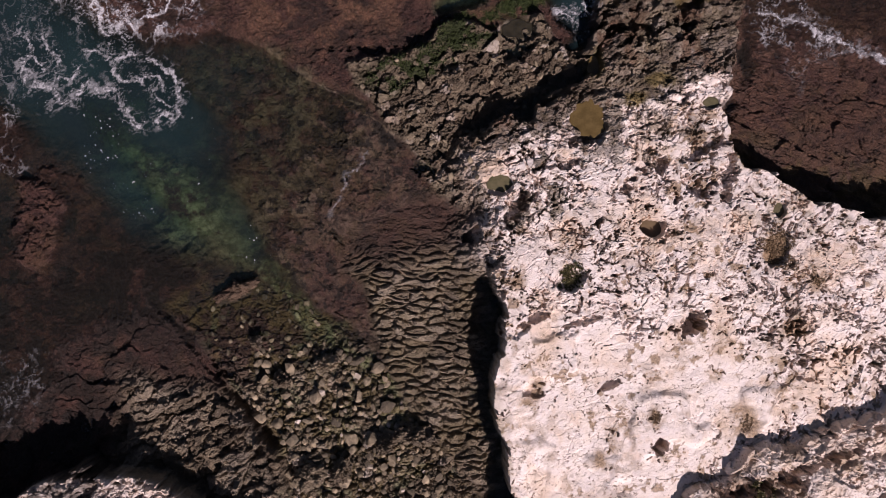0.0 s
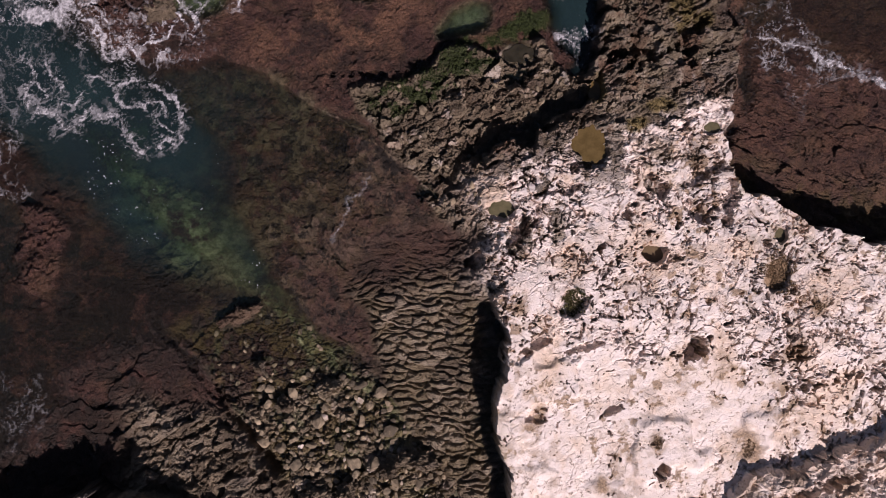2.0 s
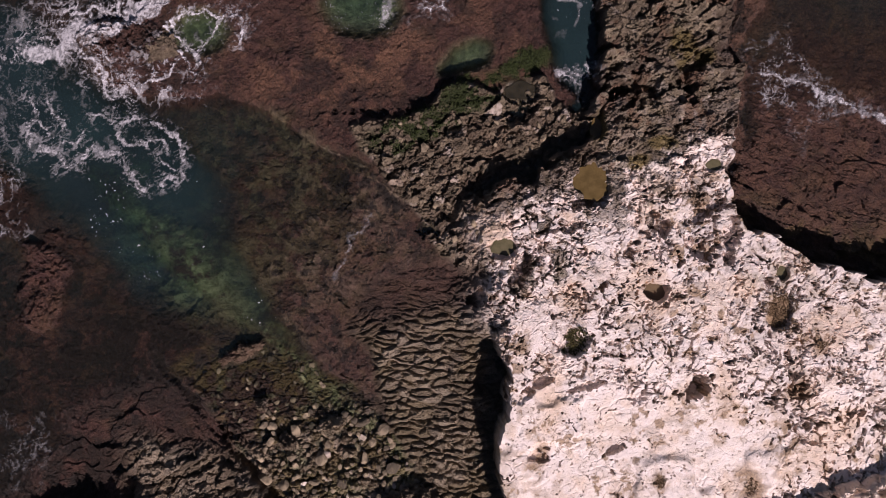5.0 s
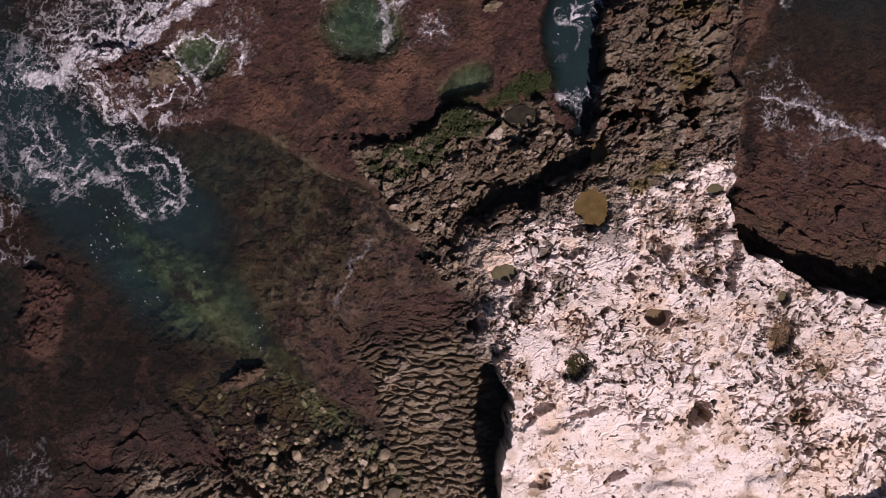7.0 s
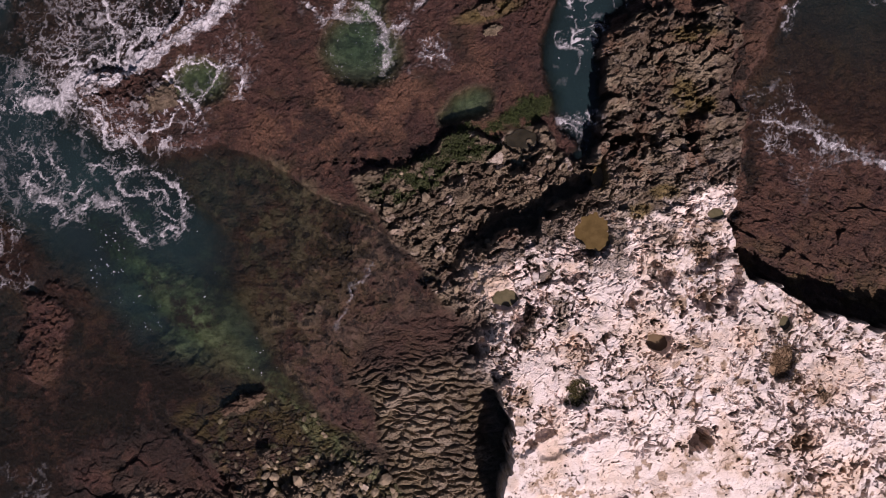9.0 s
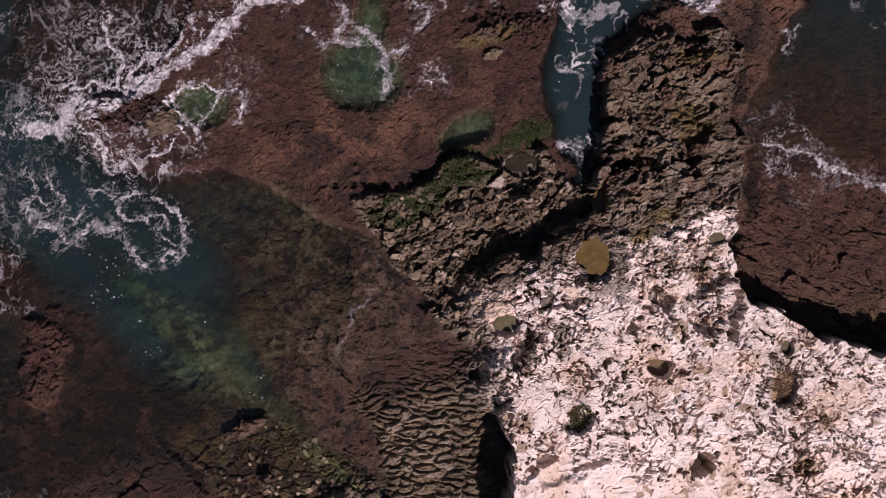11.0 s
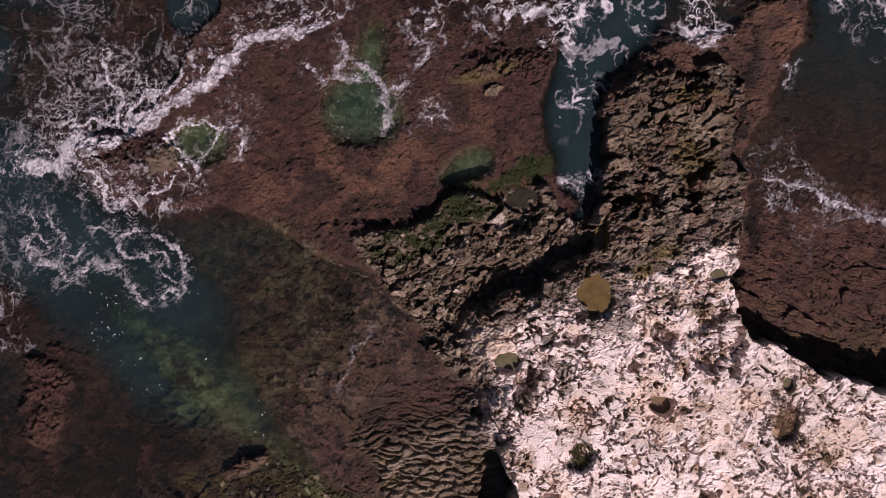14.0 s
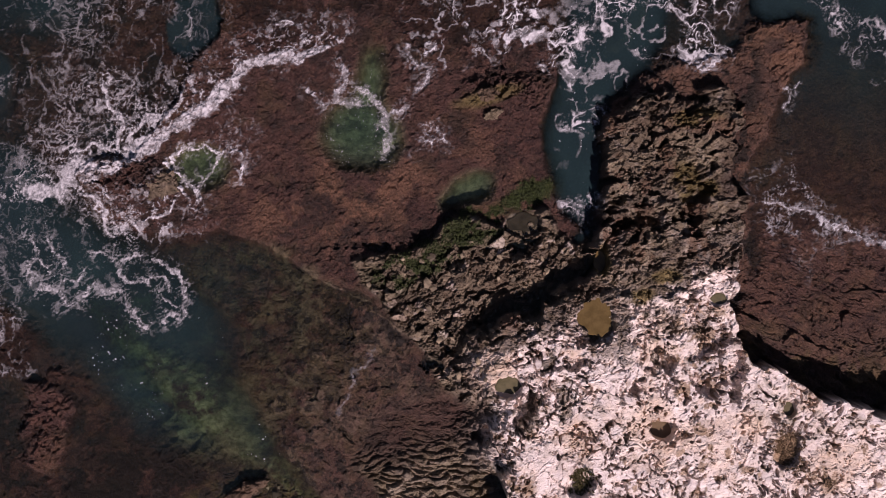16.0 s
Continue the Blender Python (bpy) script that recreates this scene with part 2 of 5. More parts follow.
VALLEY = [(-12.3, -0.7), (-8.5, -1.3), (-6.7, -2.6), (-4.1, -4.0), (-2.9, -6.0), (-1.4, -8.4), (1.7, -11.9), (2.1,
    -60.0), (-6.7, -60.0), (-8.5, -10.2), (-10.6, -7.8), (-11.8, -5.4), (-12.9, -4.2), (-14.7, -2.5)]
LEDGE_SE = [(11.1, -12.5), (11.9, -11.3), (13.9, -10.5), (14.9, -9.4), (15.8, -8.9), (17.2, -8.8), (18.8, -8.2),
    (20.2, -7.6), (22.1, -6.4), (60.0, -2.0), (90.0, -90.0), (9.8, -90.0)]
REEF_EAST = [(14.2, 6.1), (15.1, 7.8), (15.9, 9.9), (16.0, 13.5), (16.5, 60.0), (90.0, 60.0), (90.0, 1.1), (15.1,
    1.1)]
PLATEAU = [(1.5, 2.4), (1.2, 1.4), (1.4, 0.5), (1.8, -0.4), (2.2, -1.4), (2.6, -2.2), (2.8, -3.3), (2.6, -4.4), (2.4,
    -5.4), (2.3, -6.5), (2.4, -7.6), (2.8, -8.8), (2.9, -9.9), (3.1, -11.3), (3.3, -13.2), (3.3, -90.0), (90.0,
    -90.0), (90.0, -4.0), (40.0, 0.5), (22.7, 2.0), (20.7, 2.3), (19.8, 2.7), (18.5, 2.9), (17.9, 3.6), (17.0, 4.1),
    (16.1, 4.6), (15.0, 4.6), (14.7, 5.5), (14.5, 7.5), (8.0, 8.0), (3.4, 6.3), (1.2, 6.3), (0.8, 4.8), (1.1, 3.3)]
HEADLAND = [(2.5, 3.0), (2.3, 6.8), (3.3, 7.3), (4.7, 7.9), (5.8, 8.8), (6.9, 9.4), (7.4, 10.2), (7.9, 11.3), (8.2,
    11.8), (8.1, 13.1), (8.0, 14.6), (8.0, 16.0), (8.2, 17.3), (9.0, 17.9), (10.3, 18.6), (11.5, 18.5), (12.9, 18.5),
    (14.4, 18.3), (14.9, 17.9), (15.0, 16.5), (15.0, 14.7), (15.2, 13.3), (15.2, 11.6), (14.9, 9.6), (14.5, 8.1),
    (14.5, 6.6), (14.7, 5.5), (14.0, 5.0)]


SLAB = [(2.0, -4.3), (3.2, -3.9), (4.8, -3.0), (5.4, -3.6), (8.3, -3.2), (8.6, -4.3), (12.2, -3.9), (14.0, -4.6),
    (16.1, -5.2), (16.7, -7.0), (15.3, -8.8), (11.6, -10.6), (10.0, -13.0), (10.0, -40.0), (1.0, -40.0)]


# ---- noise on arrays ----
@functools.lru_cache(maxsize=None)
def lattice(seed):
    return np.random.RandomState(seed).rand(256, 256).astype(np.float32)


def ease(f):
    return f * f * f * (f * (f * 6 - 15) + 10)


def vnoise(x, y, seed):
    """Smooth value noise, 0 to 1, one cell a metre of x and y."""
    tab = lattice(seed)
    if x.ndim == 2 and min(x.shape) > 8 and np.array_equal(x[:, 0], x[:, -1]) and np.array_equal(x[:, 0], x[:, 5]) and np.array_equal(y[0], y[-1]):
        u, v = x[:, 0], y[0]
        uf, vf = np.floor(u), np.floor(v)
        ui, vi = uf.astype(np.int32), vf.astype(np.int32)
        fu, fv = ease((u - uf).astype(np.float32))[:, None], ease((v - vf).astype(np.float32))[None, :]
        rows = tab[ui & 255] * (1 - fu) + tab[(ui + 1) & 255] * fu
        return rows[:, vi & 255] * (1 - fv) + rows[:, (vi + 1) & 255] * fv
    xf, yf = np.floor(x), np.floor(y)
    xi, yi = xf.astype(np.int32), yf.astype(np.int32)
    fx, fy = ease((x - xf).astype(np.float32)), ease((y - yf).astype(np.float32))
    a, b, c, d = xi & 255, (xi + 1) & 255, yi & 255, (yi + 1) & 255
    low = tab[a, c] * (1 - fx) + tab[b, c] * fx
    high = tab[a, d] * (1 - fx) + tab[b, d] * fx
    return low * (1 - fy) + high * fy


def fbm(x, y, size, seed, octaves=4, gain=0.5):
    total, amp, norm = 0.0, 1.0, 0.0
    for k in range(octaves):
        s = 2.03 ** k / size
        total = total + amp * vnoise(x * s + 17.3 * k, y * s - 9.1 * k, seed + k)
        norm += amp
        amp *= gain
    return total / norm


def ridged(x, y, size, seed, octaves=3):
    total, amp, norm = 0.0, 1.0, 0.0
    for k in range(octaves):
        s = 2.07 ** k / size
        total = total + amp * (1 - np.abs(2 * vnoise(x * s + 7.7 * k, y * s + 3.1 * k, seed + k) - 1))
        norm += amp
        amp *= 0.5
    return total / norm


def cells(x, y, size, seed, jitter=0.9):
    """Cell noise: the two nearest distances (in cells), three random numbers of the nearest cell, and the way from its middle."""
    x, y = x / size, y / size
    t1, t2, t3 = lattice(seed), lattice(seed + 1), lattice(seed + 2)
    xf, yf = np.floor(x), np.floor(y)
    xi, yi = xf.astype(np.int32), yf.astype(np.int32)
    gx, gy = (x - xf - 0.5).astype(np.float32), (y - yf - 0.5).astype(np.float32)
    f1 = np.full(x.shape, 9.0, np.float32)
    f2, r1, r2, r3 = f1.copy(), np.zeros_like(f1), np.zeros_like(f1), np.zeros_like(f1)
    vx, vy, ident = np.zeros_like(f1), np.zeros_like(f1), np.zeros(x.shape, np.int32)
    for i in (-1, 0, 1):
        for j in (-1, 0, 1):
            a, b = (xi + i) & 255, (yi + j) & 255
            u, v, w = t1[a, b], t2[a, b], t3[a, b]
            dx = gx - np.float32(i) - jitter * (u - 0.5)
            dy = gy - np.float32(j) - jitter * (v - 0.5)
            d = np.sqrt(dx * dx + dy * dy)
            near = d < f1
            f2 = np.where(near, f1, np.minimum(f2, d))
            f1 = np.where(near, d, f1)
            r1, r2, r3 = np.where(near, w, r1), np.where(near, (u * 7.3 + w) % 1.0, r2), np.where(near, (v * 5.9 + w) % 1.0, r3)
            vx, vy = np.where(near, dx, vx), np.where(near, dy, vy)
            ident = np.where(near, (xi + i) * 8192 + yi + j, ident)
    return f1, f2, r1, r2, r3, vx, vy, ident


def step(lo, hi, v):
    t = np.clip((v - lo) / (hi - lo), 0, 1)
    return t * t * (3 - 2 * t)


# ---- how far a place lies inside an outline ----
REACH, CELL = 46.0, 0.23
AXIS = np.arange(-REACH, REACH + CELL, CELL, dtype=np.float32)


def inside_map(outline):
    px, py = np.meshgrid(AXIS, AXIS, indexing="ij")
    best, odd = np.full(px.shape, 1e9, np.float32), np.zeros(px.shape, bool)
    for (ax, ay), (bx, by) in zip(outline, outline[1:] + outline[:1]):
        ex, ey = bx - ax, by - ay
        t = np.clip(((px - ax) * ex + (py - ay) * ey) / (ex * ex + ey * ey + 1e-9), 0, 1)
        best = np.minimum(best, (px - ax - t * ex) ** 2 + (py - ay - t * ey) ** 2)
        if ay != by:
            odd ^= ((ay > py) != (by > py)) & (px < ex * (py - ay) / ey + ax)
    return np.where(odd, 1, -1) * np.sqrt(best)


def inside(table, x, y):
    u = np.clip((x + REACH) / CELL, 0, len(AXIS) - 1.001)
    v = np.clip((y + REACH) / CELL, 0, len(AXIS) - 1.001)
    i, j = u.astype(np.int32), v.astype(np.int32)
    fu, fv = u - i, v - j
    return (table[i, j] * (1 - fu) + table[i + 1, j] * fu) * (1 - fv) + (table[i, j + 1] * (1 - fu) + table[i + 1, j + 1] * fu) * fv


# ---- the relief ----
STEP = 0.045
FAR = 26.0 * np.geomspace(1.0, 60.0, 34)[1:]


def axis_of(lo, hi):
    mid = np.arange(lo, hi + STEP / 2, STEP)
    return np.concatenate([lo - (FAR - 26)[::-1], mid, hi + (FAR - 26)]).astype(np.float32)


WEST, EAST, SOUTH, NORTH = -24.4, 24.4, -13.8, 24.8
AX, AY = axis_of(WEST, EAST), axis_of(SOUTH, NORTH)
X, Y = np.meshgrid(AX, AY, indexing="ij")
n_a, n_b = fbm(X, Y, 2.4, 11, 5, 0.6) - 0.5, fbm(X, Y, 2.4, 31, 5, 0.6) - 0.5
WX, WY = X + 0.9 * n_a, Y + 0.9 * n_b
RX, RY = X + 2.0 * n_a, Y + 2.0 * n_b


def mask(outline, lo, hi, rough=1.0):
    return step(lo, hi, inside(inside_map(outline), X + rough * 0.9 * n_a, Y + rough * 0.9 * n_b))


def lay(h, m, top):
    return h + (top - h) * m


def around(*outlines, margin=2.6):
    """Where the ground lies within the outlines or near them."""
    return np.any([inside(inside_map(o), X, Y) > -margin for o in outlines], axis=0)


def spread(where, values):
    full = np.zeros(X.shape, values.dtype)
    full[where] = values
    return full


def broken(sizes, seed, stretch=1.0, turn=0.0, lean=1.4, joint=0.0, where=None, dome=0.0):
    """Broken stone at several sizes: every cell a tilted facet. Also the random number and the name of each large cell."""
    where = np.ones(X.shape, bool) if where is None else where
    c, s = math.cos(turn), math.sin(turn)
    total, first, names = 0.0, None, None
    px, py, na, nb = X[where], Y[where], n_a[where], n_b[where]
    for k, size in enumerate(sizes):
        wx = px + 0.8 * size * (fbm(X, Y, size * 1.3, seed + 40 + k, 3, 0.6)[where] - 0.5) + 0.5 * na
        wy = py + 0.8 * size * (fbm(X, Y, size * 1.3, seed + 60 + k, 3, 0.6)[where] - 0.5) + 0.5 * nb
        f1, f2, r1, r2, r3, vx, vy, ident = cells((c * wx + s * wy) / stretch, -s * wx + c * wy, size, seed + 5 * k)
        total = total + size * (0.36 * (r1 - 0.5) + 1.5 * lean * (vx * (r2 - 0.5) + vy * (r3 - 0.45)) - joint * (1 - step(0.0, 0.14, f2 - f1)) + dome * (step(-0.35, 0.5, f2 - f1) - 0.7))
        if first is None:
            first, names = r1, ident
    return spread(where, total), spread(where, first), spread(where, names)


def cracks(size, seed, lo, hi, where, stretch=1.0, turn=0.0, warp=0.5):
    """A net of cracks, 1 in the crack."""
    c, s = math.cos(turn), math.sin(turn)
    wx = (X + warp * size * (fbm(X, Y, size * 0.8, seed + 40, 4, 0.65) - 0.5))[where] + 0.4 * n_a[where]
    wy = (Y + warp * size * (fbm(X, Y, size * 0.8, seed + 60, 4, 0.65) - 0.5))[where] + 0.4 * n_b[where]
    f = cells((c * wx + s * wy) / stretch, -s * wx + c * wy, size, seed, 1.0)
    return spread(where, 1 - step(lo, hi, f[1] - f[0]))


def along(points):
    """The distance from a line of points."""
    best = np.full(X.shape, 1e9, np.float32)
    for (ax, ay), (bx, by) in zip(points, points[1:]):
        ex, ey = bx - ax, by - ay
        t = np.clip(((WX - ax) * ex + (WY - ay) * ey) / (ex * ex + ey * ey), 0, 1)
        best = np.minimum(best, (WX - ax - t * ex) ** 2 + (WY - ay - t * ey) ** 2)
    return np.sqrt(best)


lumps = fbm(X, Y, 0.9, 71, 4, 0.55) - 0.5
chips = fbm(X, Y, 0.8, 171, 4, 0.6) - 0.5


def spot(x, y, rx, ry=None, turn=0.0, lo=1.15, hi=0.75):
    ry = ry or rx
    k = min(rx, ry)
    dx, dy = X + 0.5 * n_a * k + 1.1 * lumps * k - x, Y + 0.5 * n_b * k + 1.1 * chips * k - y
    c, s = math.cos(radians(turn)), math.sin(radians(turn))
    d = np.sqrt(((c * dx + s * dy) / rx) ** 2 + ((-s * dx + c * dy) / ry) ** 2)
    return step(lo, hi, d)


swell = fbm(X, Y, 4.5, 81, 3) - 0.5
grit = fbm(X, Y, 0.33, 91, 3, 0.6) - 0.5
jag = fbm(X, Y, 0.5, 191, 4, 0.65) - 0.5


def hollow(x, y, rx, ry, turn):
    """The same as spot, with a torn rim."""
    dx, dy = X + 0.5 * n_a * min(rx, ry) - x, Y + 0.5 * n_b * min(rx, ry) - y
    c, s = math.cos(radians(turn)), math.sin(radians(turn))
    d = np.sqrt(((c * dx + s * dy) / rx) ** 2 + ((-s * dx + c * dy) / ry) ** 2)
    return step(1.05, 0.85, d + 3.0 * jag + 1.6 * lumps)


ridges = ridged(RX, RY, 0.75, 101, 3)

W = {k: np.zeros_like(X) for k in ("pale", "reef", "orange", "sand", "weed", "green", "soil", "olive", "tint")}
zone = np.zeros(X.shape, np.int32)

# sea bed: a weedy shelf that falls away to the open sea in the north
h = -0.36 + 0.35 * swell + 0.34 * lumps + 0.3 * grit
h = lay(h, step(21, 25, Y + 3 * swell) * step(-17, -21, X + 2 * swell), -1.9 + 0 * X)
h = lay(h, spot(-13.3, 22.8, 1.3, 1.6), -1.6 + 0 * X)
h = lay(h, step(26, 34, Y), -4.0 + 0 * X)
h = lay(h, step(-15, -18, X) * step(16.5, 19, Y) * step(0.55, 0.66, fbm(X, Y, 5.0, 55, 3)), -1.4 + 0 * X)
W["reef"] += 0.95
bank = step(-9.5, -13.5, X + 2 * n_a) * step(2.0, -2.0, Y - 0.5 * (X + 18) + 3 * n_b)
h = h + 0.22 * bank
W["weed"] = 0.9 * step(0.50, 0.58, fbm(X, Y, 0.9, 61, 5, 0.65))
W["weed"] = np.maximum(W["weed"], 0.75 * step(-17.5, -19.5, X + 3 * swell) * step(-5.0, -8.0, Y))
W["weed"] = np.maximum(W["weed"], 0.9 * bank * step(0.38, 0.52, fbm(X, Y, 0.9, 93, 5, 0.68)))
piece = np.zeros(X.shape, np.int32)
# gully of green water with a sandy floor
m = mask(CHANNEL, -1.2, 1.5)
h = lay(h, m, np.interp(X, [-24, -15, -8], [-2.6, -1.7, -0.6]) + 0.5 * lumps)
W["weed"] = lay(W["weed"], m, 0.9 * step(0.48, 0.58, fbm(X, Y, 1.4, 62, 5, 0.65)) * step(-17, -13.5, X + 0.3 * Y))
sand = step(-0.8, 1.3, inside(inside_map(CHANNEL), WX, WY)) * step(-20.5, -17, X + 4 * swell) * 0.5 * step(0.50, 0.68, fbm(X, Y, 2.0, 63, 5, 0.6) + 0.05)
for x, y, a, b, k in ((-16.4, 5.3, 2.4, 0.9, 1.0), (-13.8, 2.6, 2.6, 1.5, 1.0), (-11.4, 0.5, 1.9, 0.8, 0.6), (-18.8, 7.9, 1.8, 0.6, 0.8), (-8.9, -1.9, 1.8, 0.35, 0.4)):
    at = k * spot(x, y, a, b, -45, 1.9, 0.1)
    sand = np.maximum(sand, at * step(0.36, 0.60, fbm(X, Y, 0.9, 163, 5, 0.68)))
    h = h + 0.75 * at
    W["weed"] *= 1 - at
W["sand"] = np.maximum(W["sand"], sand)
# drowned shelf that rises towards the ribbed rock
m = mask(LAGOON, -0.5, 0.4, 0.7)
fall = (X + 9.9) * 0.82 - (Y - 7.2) * 0.57
h = lay(h, m, np.clip(-0.42 + 0.065 * fall, -0.85, 0.3) + 0.40 * lumps + 0.14 * ridges + 0.3 * grit - 0.25 * step(0.90, 0.97, ridged(RX, RY, 2.2, 103, 3)) - 0.10 * step(0.93, 0.98, ridged(RX, 1.4 * RY, 0.9, 107, 2)) * step(0.5, 0.6, fbm(X, Y, 1.8, 108, 4)))
W["reef"] = lay(W["reef"], m, 0.88 - 0.25 * step(0.45, 0.6, fbm(X, Y, 1.6, 109, 5, 0.65)))
W["olive"] = np.maximum(W["olive"], m * 0.12 * step(0.5, 0.62, fbm(X, Y, 0.9, 110, 5, 0.68)))
clump = fbm(X, Y, 0.55, 64, 5, 0.66)
W["weed"] = lay(W["weed"], m, np.maximum(step(0.48, 0.54, clump) * step(0.42, 0.52, fbm(X, Y, 2.2, 111, 4)) * step(3.0, 7.5, Y + 0.25 * X + 2.5), 0.85 * step(0.585, 0.625, fbm(X, Y, 0.5, 72, 5, 0.66))))
W["sand"] = np.maximum(W["sand"], m * 0.16 * step(0.42, 0.6, fbm(X, Y, 0.8, 112, 5, 0.68)) * step(8.0, 2.0, fall))
zone[m > 0.5] = 1
# reefs
m_mid = mask(REEF_MID, -0.25, 0.35, 0.9)
crust, _, _ = broken((0.30, 0.15, 0.09), 301, 1.5, 0.5, 1.2, 0.0, around(REEF_MID, REEF_LEFT, REEF_WEST, APRON))
reef_top = 0.17 + 0.30 * swell + 0.16 * lumps + 0.30 * crust + 0.26 * grit - 0.2 * step(18, 24, Y) + 0.3 * spot(-6.7, 13.2, 2.6, 1.3, 15, 1.5, 0.3) + (0.3 + 1.2 * crust) * np.maximum(spot(-16.6, 14.8, 2.2, 0.9, -8, 1.4, 0.5), spot(3.2, 19.0, 2.4, 0.8, 5, 1.4, 0.5))
h = lay(h, m_mid, reef_top)
W["reef"] = lay(W["reef"], m_mid, 0.97 + 0 * X)
W["weed"] = lay(W["weed"], m_mid, 0.55 * step(0.50, 0.64, fbm(X, Y, 2.2, 113, 5, 0.66)) * step(0.40, 0.56, fbm(X, Y, 0.45, 114, 4, 0.66)))
glow = np.clip(0.07 + 0.8 * spot(-6.2, 13.2, 4.8, 2.2, 10, 1.5, 0.2) + 0.35 * spot(1.5, 14.5, 5.0, 3.5, 0, 1.4, 0.4), 0, 1)
W["orange"] = np.maximum(W["orange"], m_mid * step(0.40, 0.62, fbm(X, Y, 1.6, 65, 5, 0.65)) * glow)
ochre = spot(2.1, 18.55, 1.5, 0.35, 14, 1.6, 0.5)
W["olive"] = np.maximum(W["olive"], m_mid * ochre * 0.9)
W["reef"] *= 1 - 0.6 * ochre
zone[m_mid > 0.5] = 2
m = mask(REEF_EAST, -0.4, 0.5)
slab, r_slab, id_east = broken((0.8, 0.36, 0.18, 0.1), 311, 2.0, -0.5, 1.2, 0.0, around(REEF_EAST))
east_top = np.interp(Y, [1, 7.3, 10, 14.7, 19, 26], [0.35, 0.3, 0.06, -0.3, -0.9, -3.0]) + 0.3 * swell + 0.32 * slab * step(14, 8, Y) + 0.12 * lumps + 0.26 * grit
h = lay(h, m, east_top)
W["reef"] = lay(W["reef"], m, 0.97 - 0.12 * step(7.5, 5.5, Y) + 0 * X)
W["tint"] = lay(W["tint"], m, 0.2 * r_slab)
W["orange"] = np.maximum(W["orange"], m * 0.28 * step(0.42, 0.62, fbm(X, Y, 0.8, 315, 5, 0.68)))
W["olive"] = np.maximum(W["olive"], m * 0.35 * step(8.0, 5.0, Y + 0.25 * (X - 15)) * step(0.45, 0.6, fbm(X, Y, 0.9, 316, 5, 0.66)))
W["weed"] *= 1 - m
zone[m > 0.5] = 3
piece[(m > 0.5) & (Y < 12)] = id_east[(m > 0.5) & (Y < 12)]
m_west = mask(REEF_WEST, -0.3, 0.5)
m_isle = step(-0.9, 0.7, inside(inside_map(REEF_LEFT), X + 2.6 * n_a, Y + 2.6 * n_b) + 1.2 * lumps)
m = np.maximum(m_isle, 0.75 * m_west)
h = lay(h, m, 0.2 + 0.5 * lumps + 0.35 * (ridges - 0.5) + 0.5 * crust - 0.25 * m_west)
W["reef"] = lay(W["reef"], m, 1.0 + 0 * X)
W["orange"] = np.maximum(W["orange"], 0.22 * m_isle * step(0.42, 0.6, fbm(X, Y, 0.9, 75, 5, 0.65)))
W["weed"] *= 1 - m
zone[m > 0.5] = 4
# pools and the inlet in the reef
for outline, deep, soft, sandy in ((POOL_ROUND, -0.95, 1.3, 1.5), (POOL_SMALL, -0.6, 0.9, 1.2), (POOL_LONG, -0.65, 0.7, 1.0), (INLET, -2.2, 0.8, 0.15)):
    m = mask(outline, -0.25, soft, 0.6)
    h = lay(h, m, deep + 0.3 * lumps)
    W["sand"] = np.maximum(W["sand"] * (1 - m), sandy * m * (0.65 + 0.9 * swell))
    W["orange"] *= 1 - m
# broken wedge of stone with green weed
wedge_in = inside(inside_map(WEDGE), X + 0.7 * n_a, Y + 0.7 * n_b)
m = step(-0.12, 0.22, wedge_in)
rub, r_rub, id_rub = broken((0.46, 0.22, 0.12), 321, 1.7, 0.5, 1.9, 0.12, around(WEDGE))
rim = step(1.3, 0.2, wedge_in) * step(9.3, 10.4, Y)
h = lay(h, m, 0.40 + 0.25 * swell + 0.85 * rub + 0.12 * grit + 0.4 * rim)
W["reef"] = lay(W["reef"], m, 0.15 + 0 * X)
W["weed"] *= 1 - m
W["tint"] = lay(W["tint"], m, 0.42 + r_rub * 0.58)
W["pale"] = lay(W["pale"], m, 0.5 * step(0.84, 0.90, r_rub) * step(0.4, 0.6, fbm(X, Y, 0.3, 322, 3)))
W["orange"] = lay(W["orange"], m, 0.12 * step(0.5, 0.65, fbm(X, Y, 1.2, 79, 4)))
algae = np.maximum(spot(1.2, 11.7, 2.1, 1.1, 25, 1.3, 0.4), np.maximum(spot(4.1, 13.4, 1.8, 0.7, 20, 1.3, 0.5), 0.9 * spot(-1.6, 9.9, 2.8, 0.9, 18, 1.4, 0.4)))
W["green"] = np.maximum(W["green"], 0.95 * algae * step(0.36, 0.50, fbm(X, Y, 0.8, 66, 5, 0.6)))
zone[m > 0.5] = 5
piece[m > 0.5] = id_rub[m > 0.5]
# a thin pale brink where the drowned shelf meets the broken rock
brink = along([(-8.4, 9.9), (-7.2, 9.2), (-4.6, 8.0), (-2.5, 6.2), (-0.9, 4.7), (0.9, 3.1)])
edge = 0.7 * step(0.13, 0.03, brink + 0.25 * lumps + 0.12 * jag) * step(0.44, 0.56, fbm(X, Y, 0.6, 333, 4))
h = h + 0.10 * edge
W["tint"] = np.maximum(W["tint"], edge)
W["reef"] *= 1 - 0.75 * edge
W["weed"] *= 1 - edge
W["pale"] = np.maximum(W["pale"], 0.15 * edge)
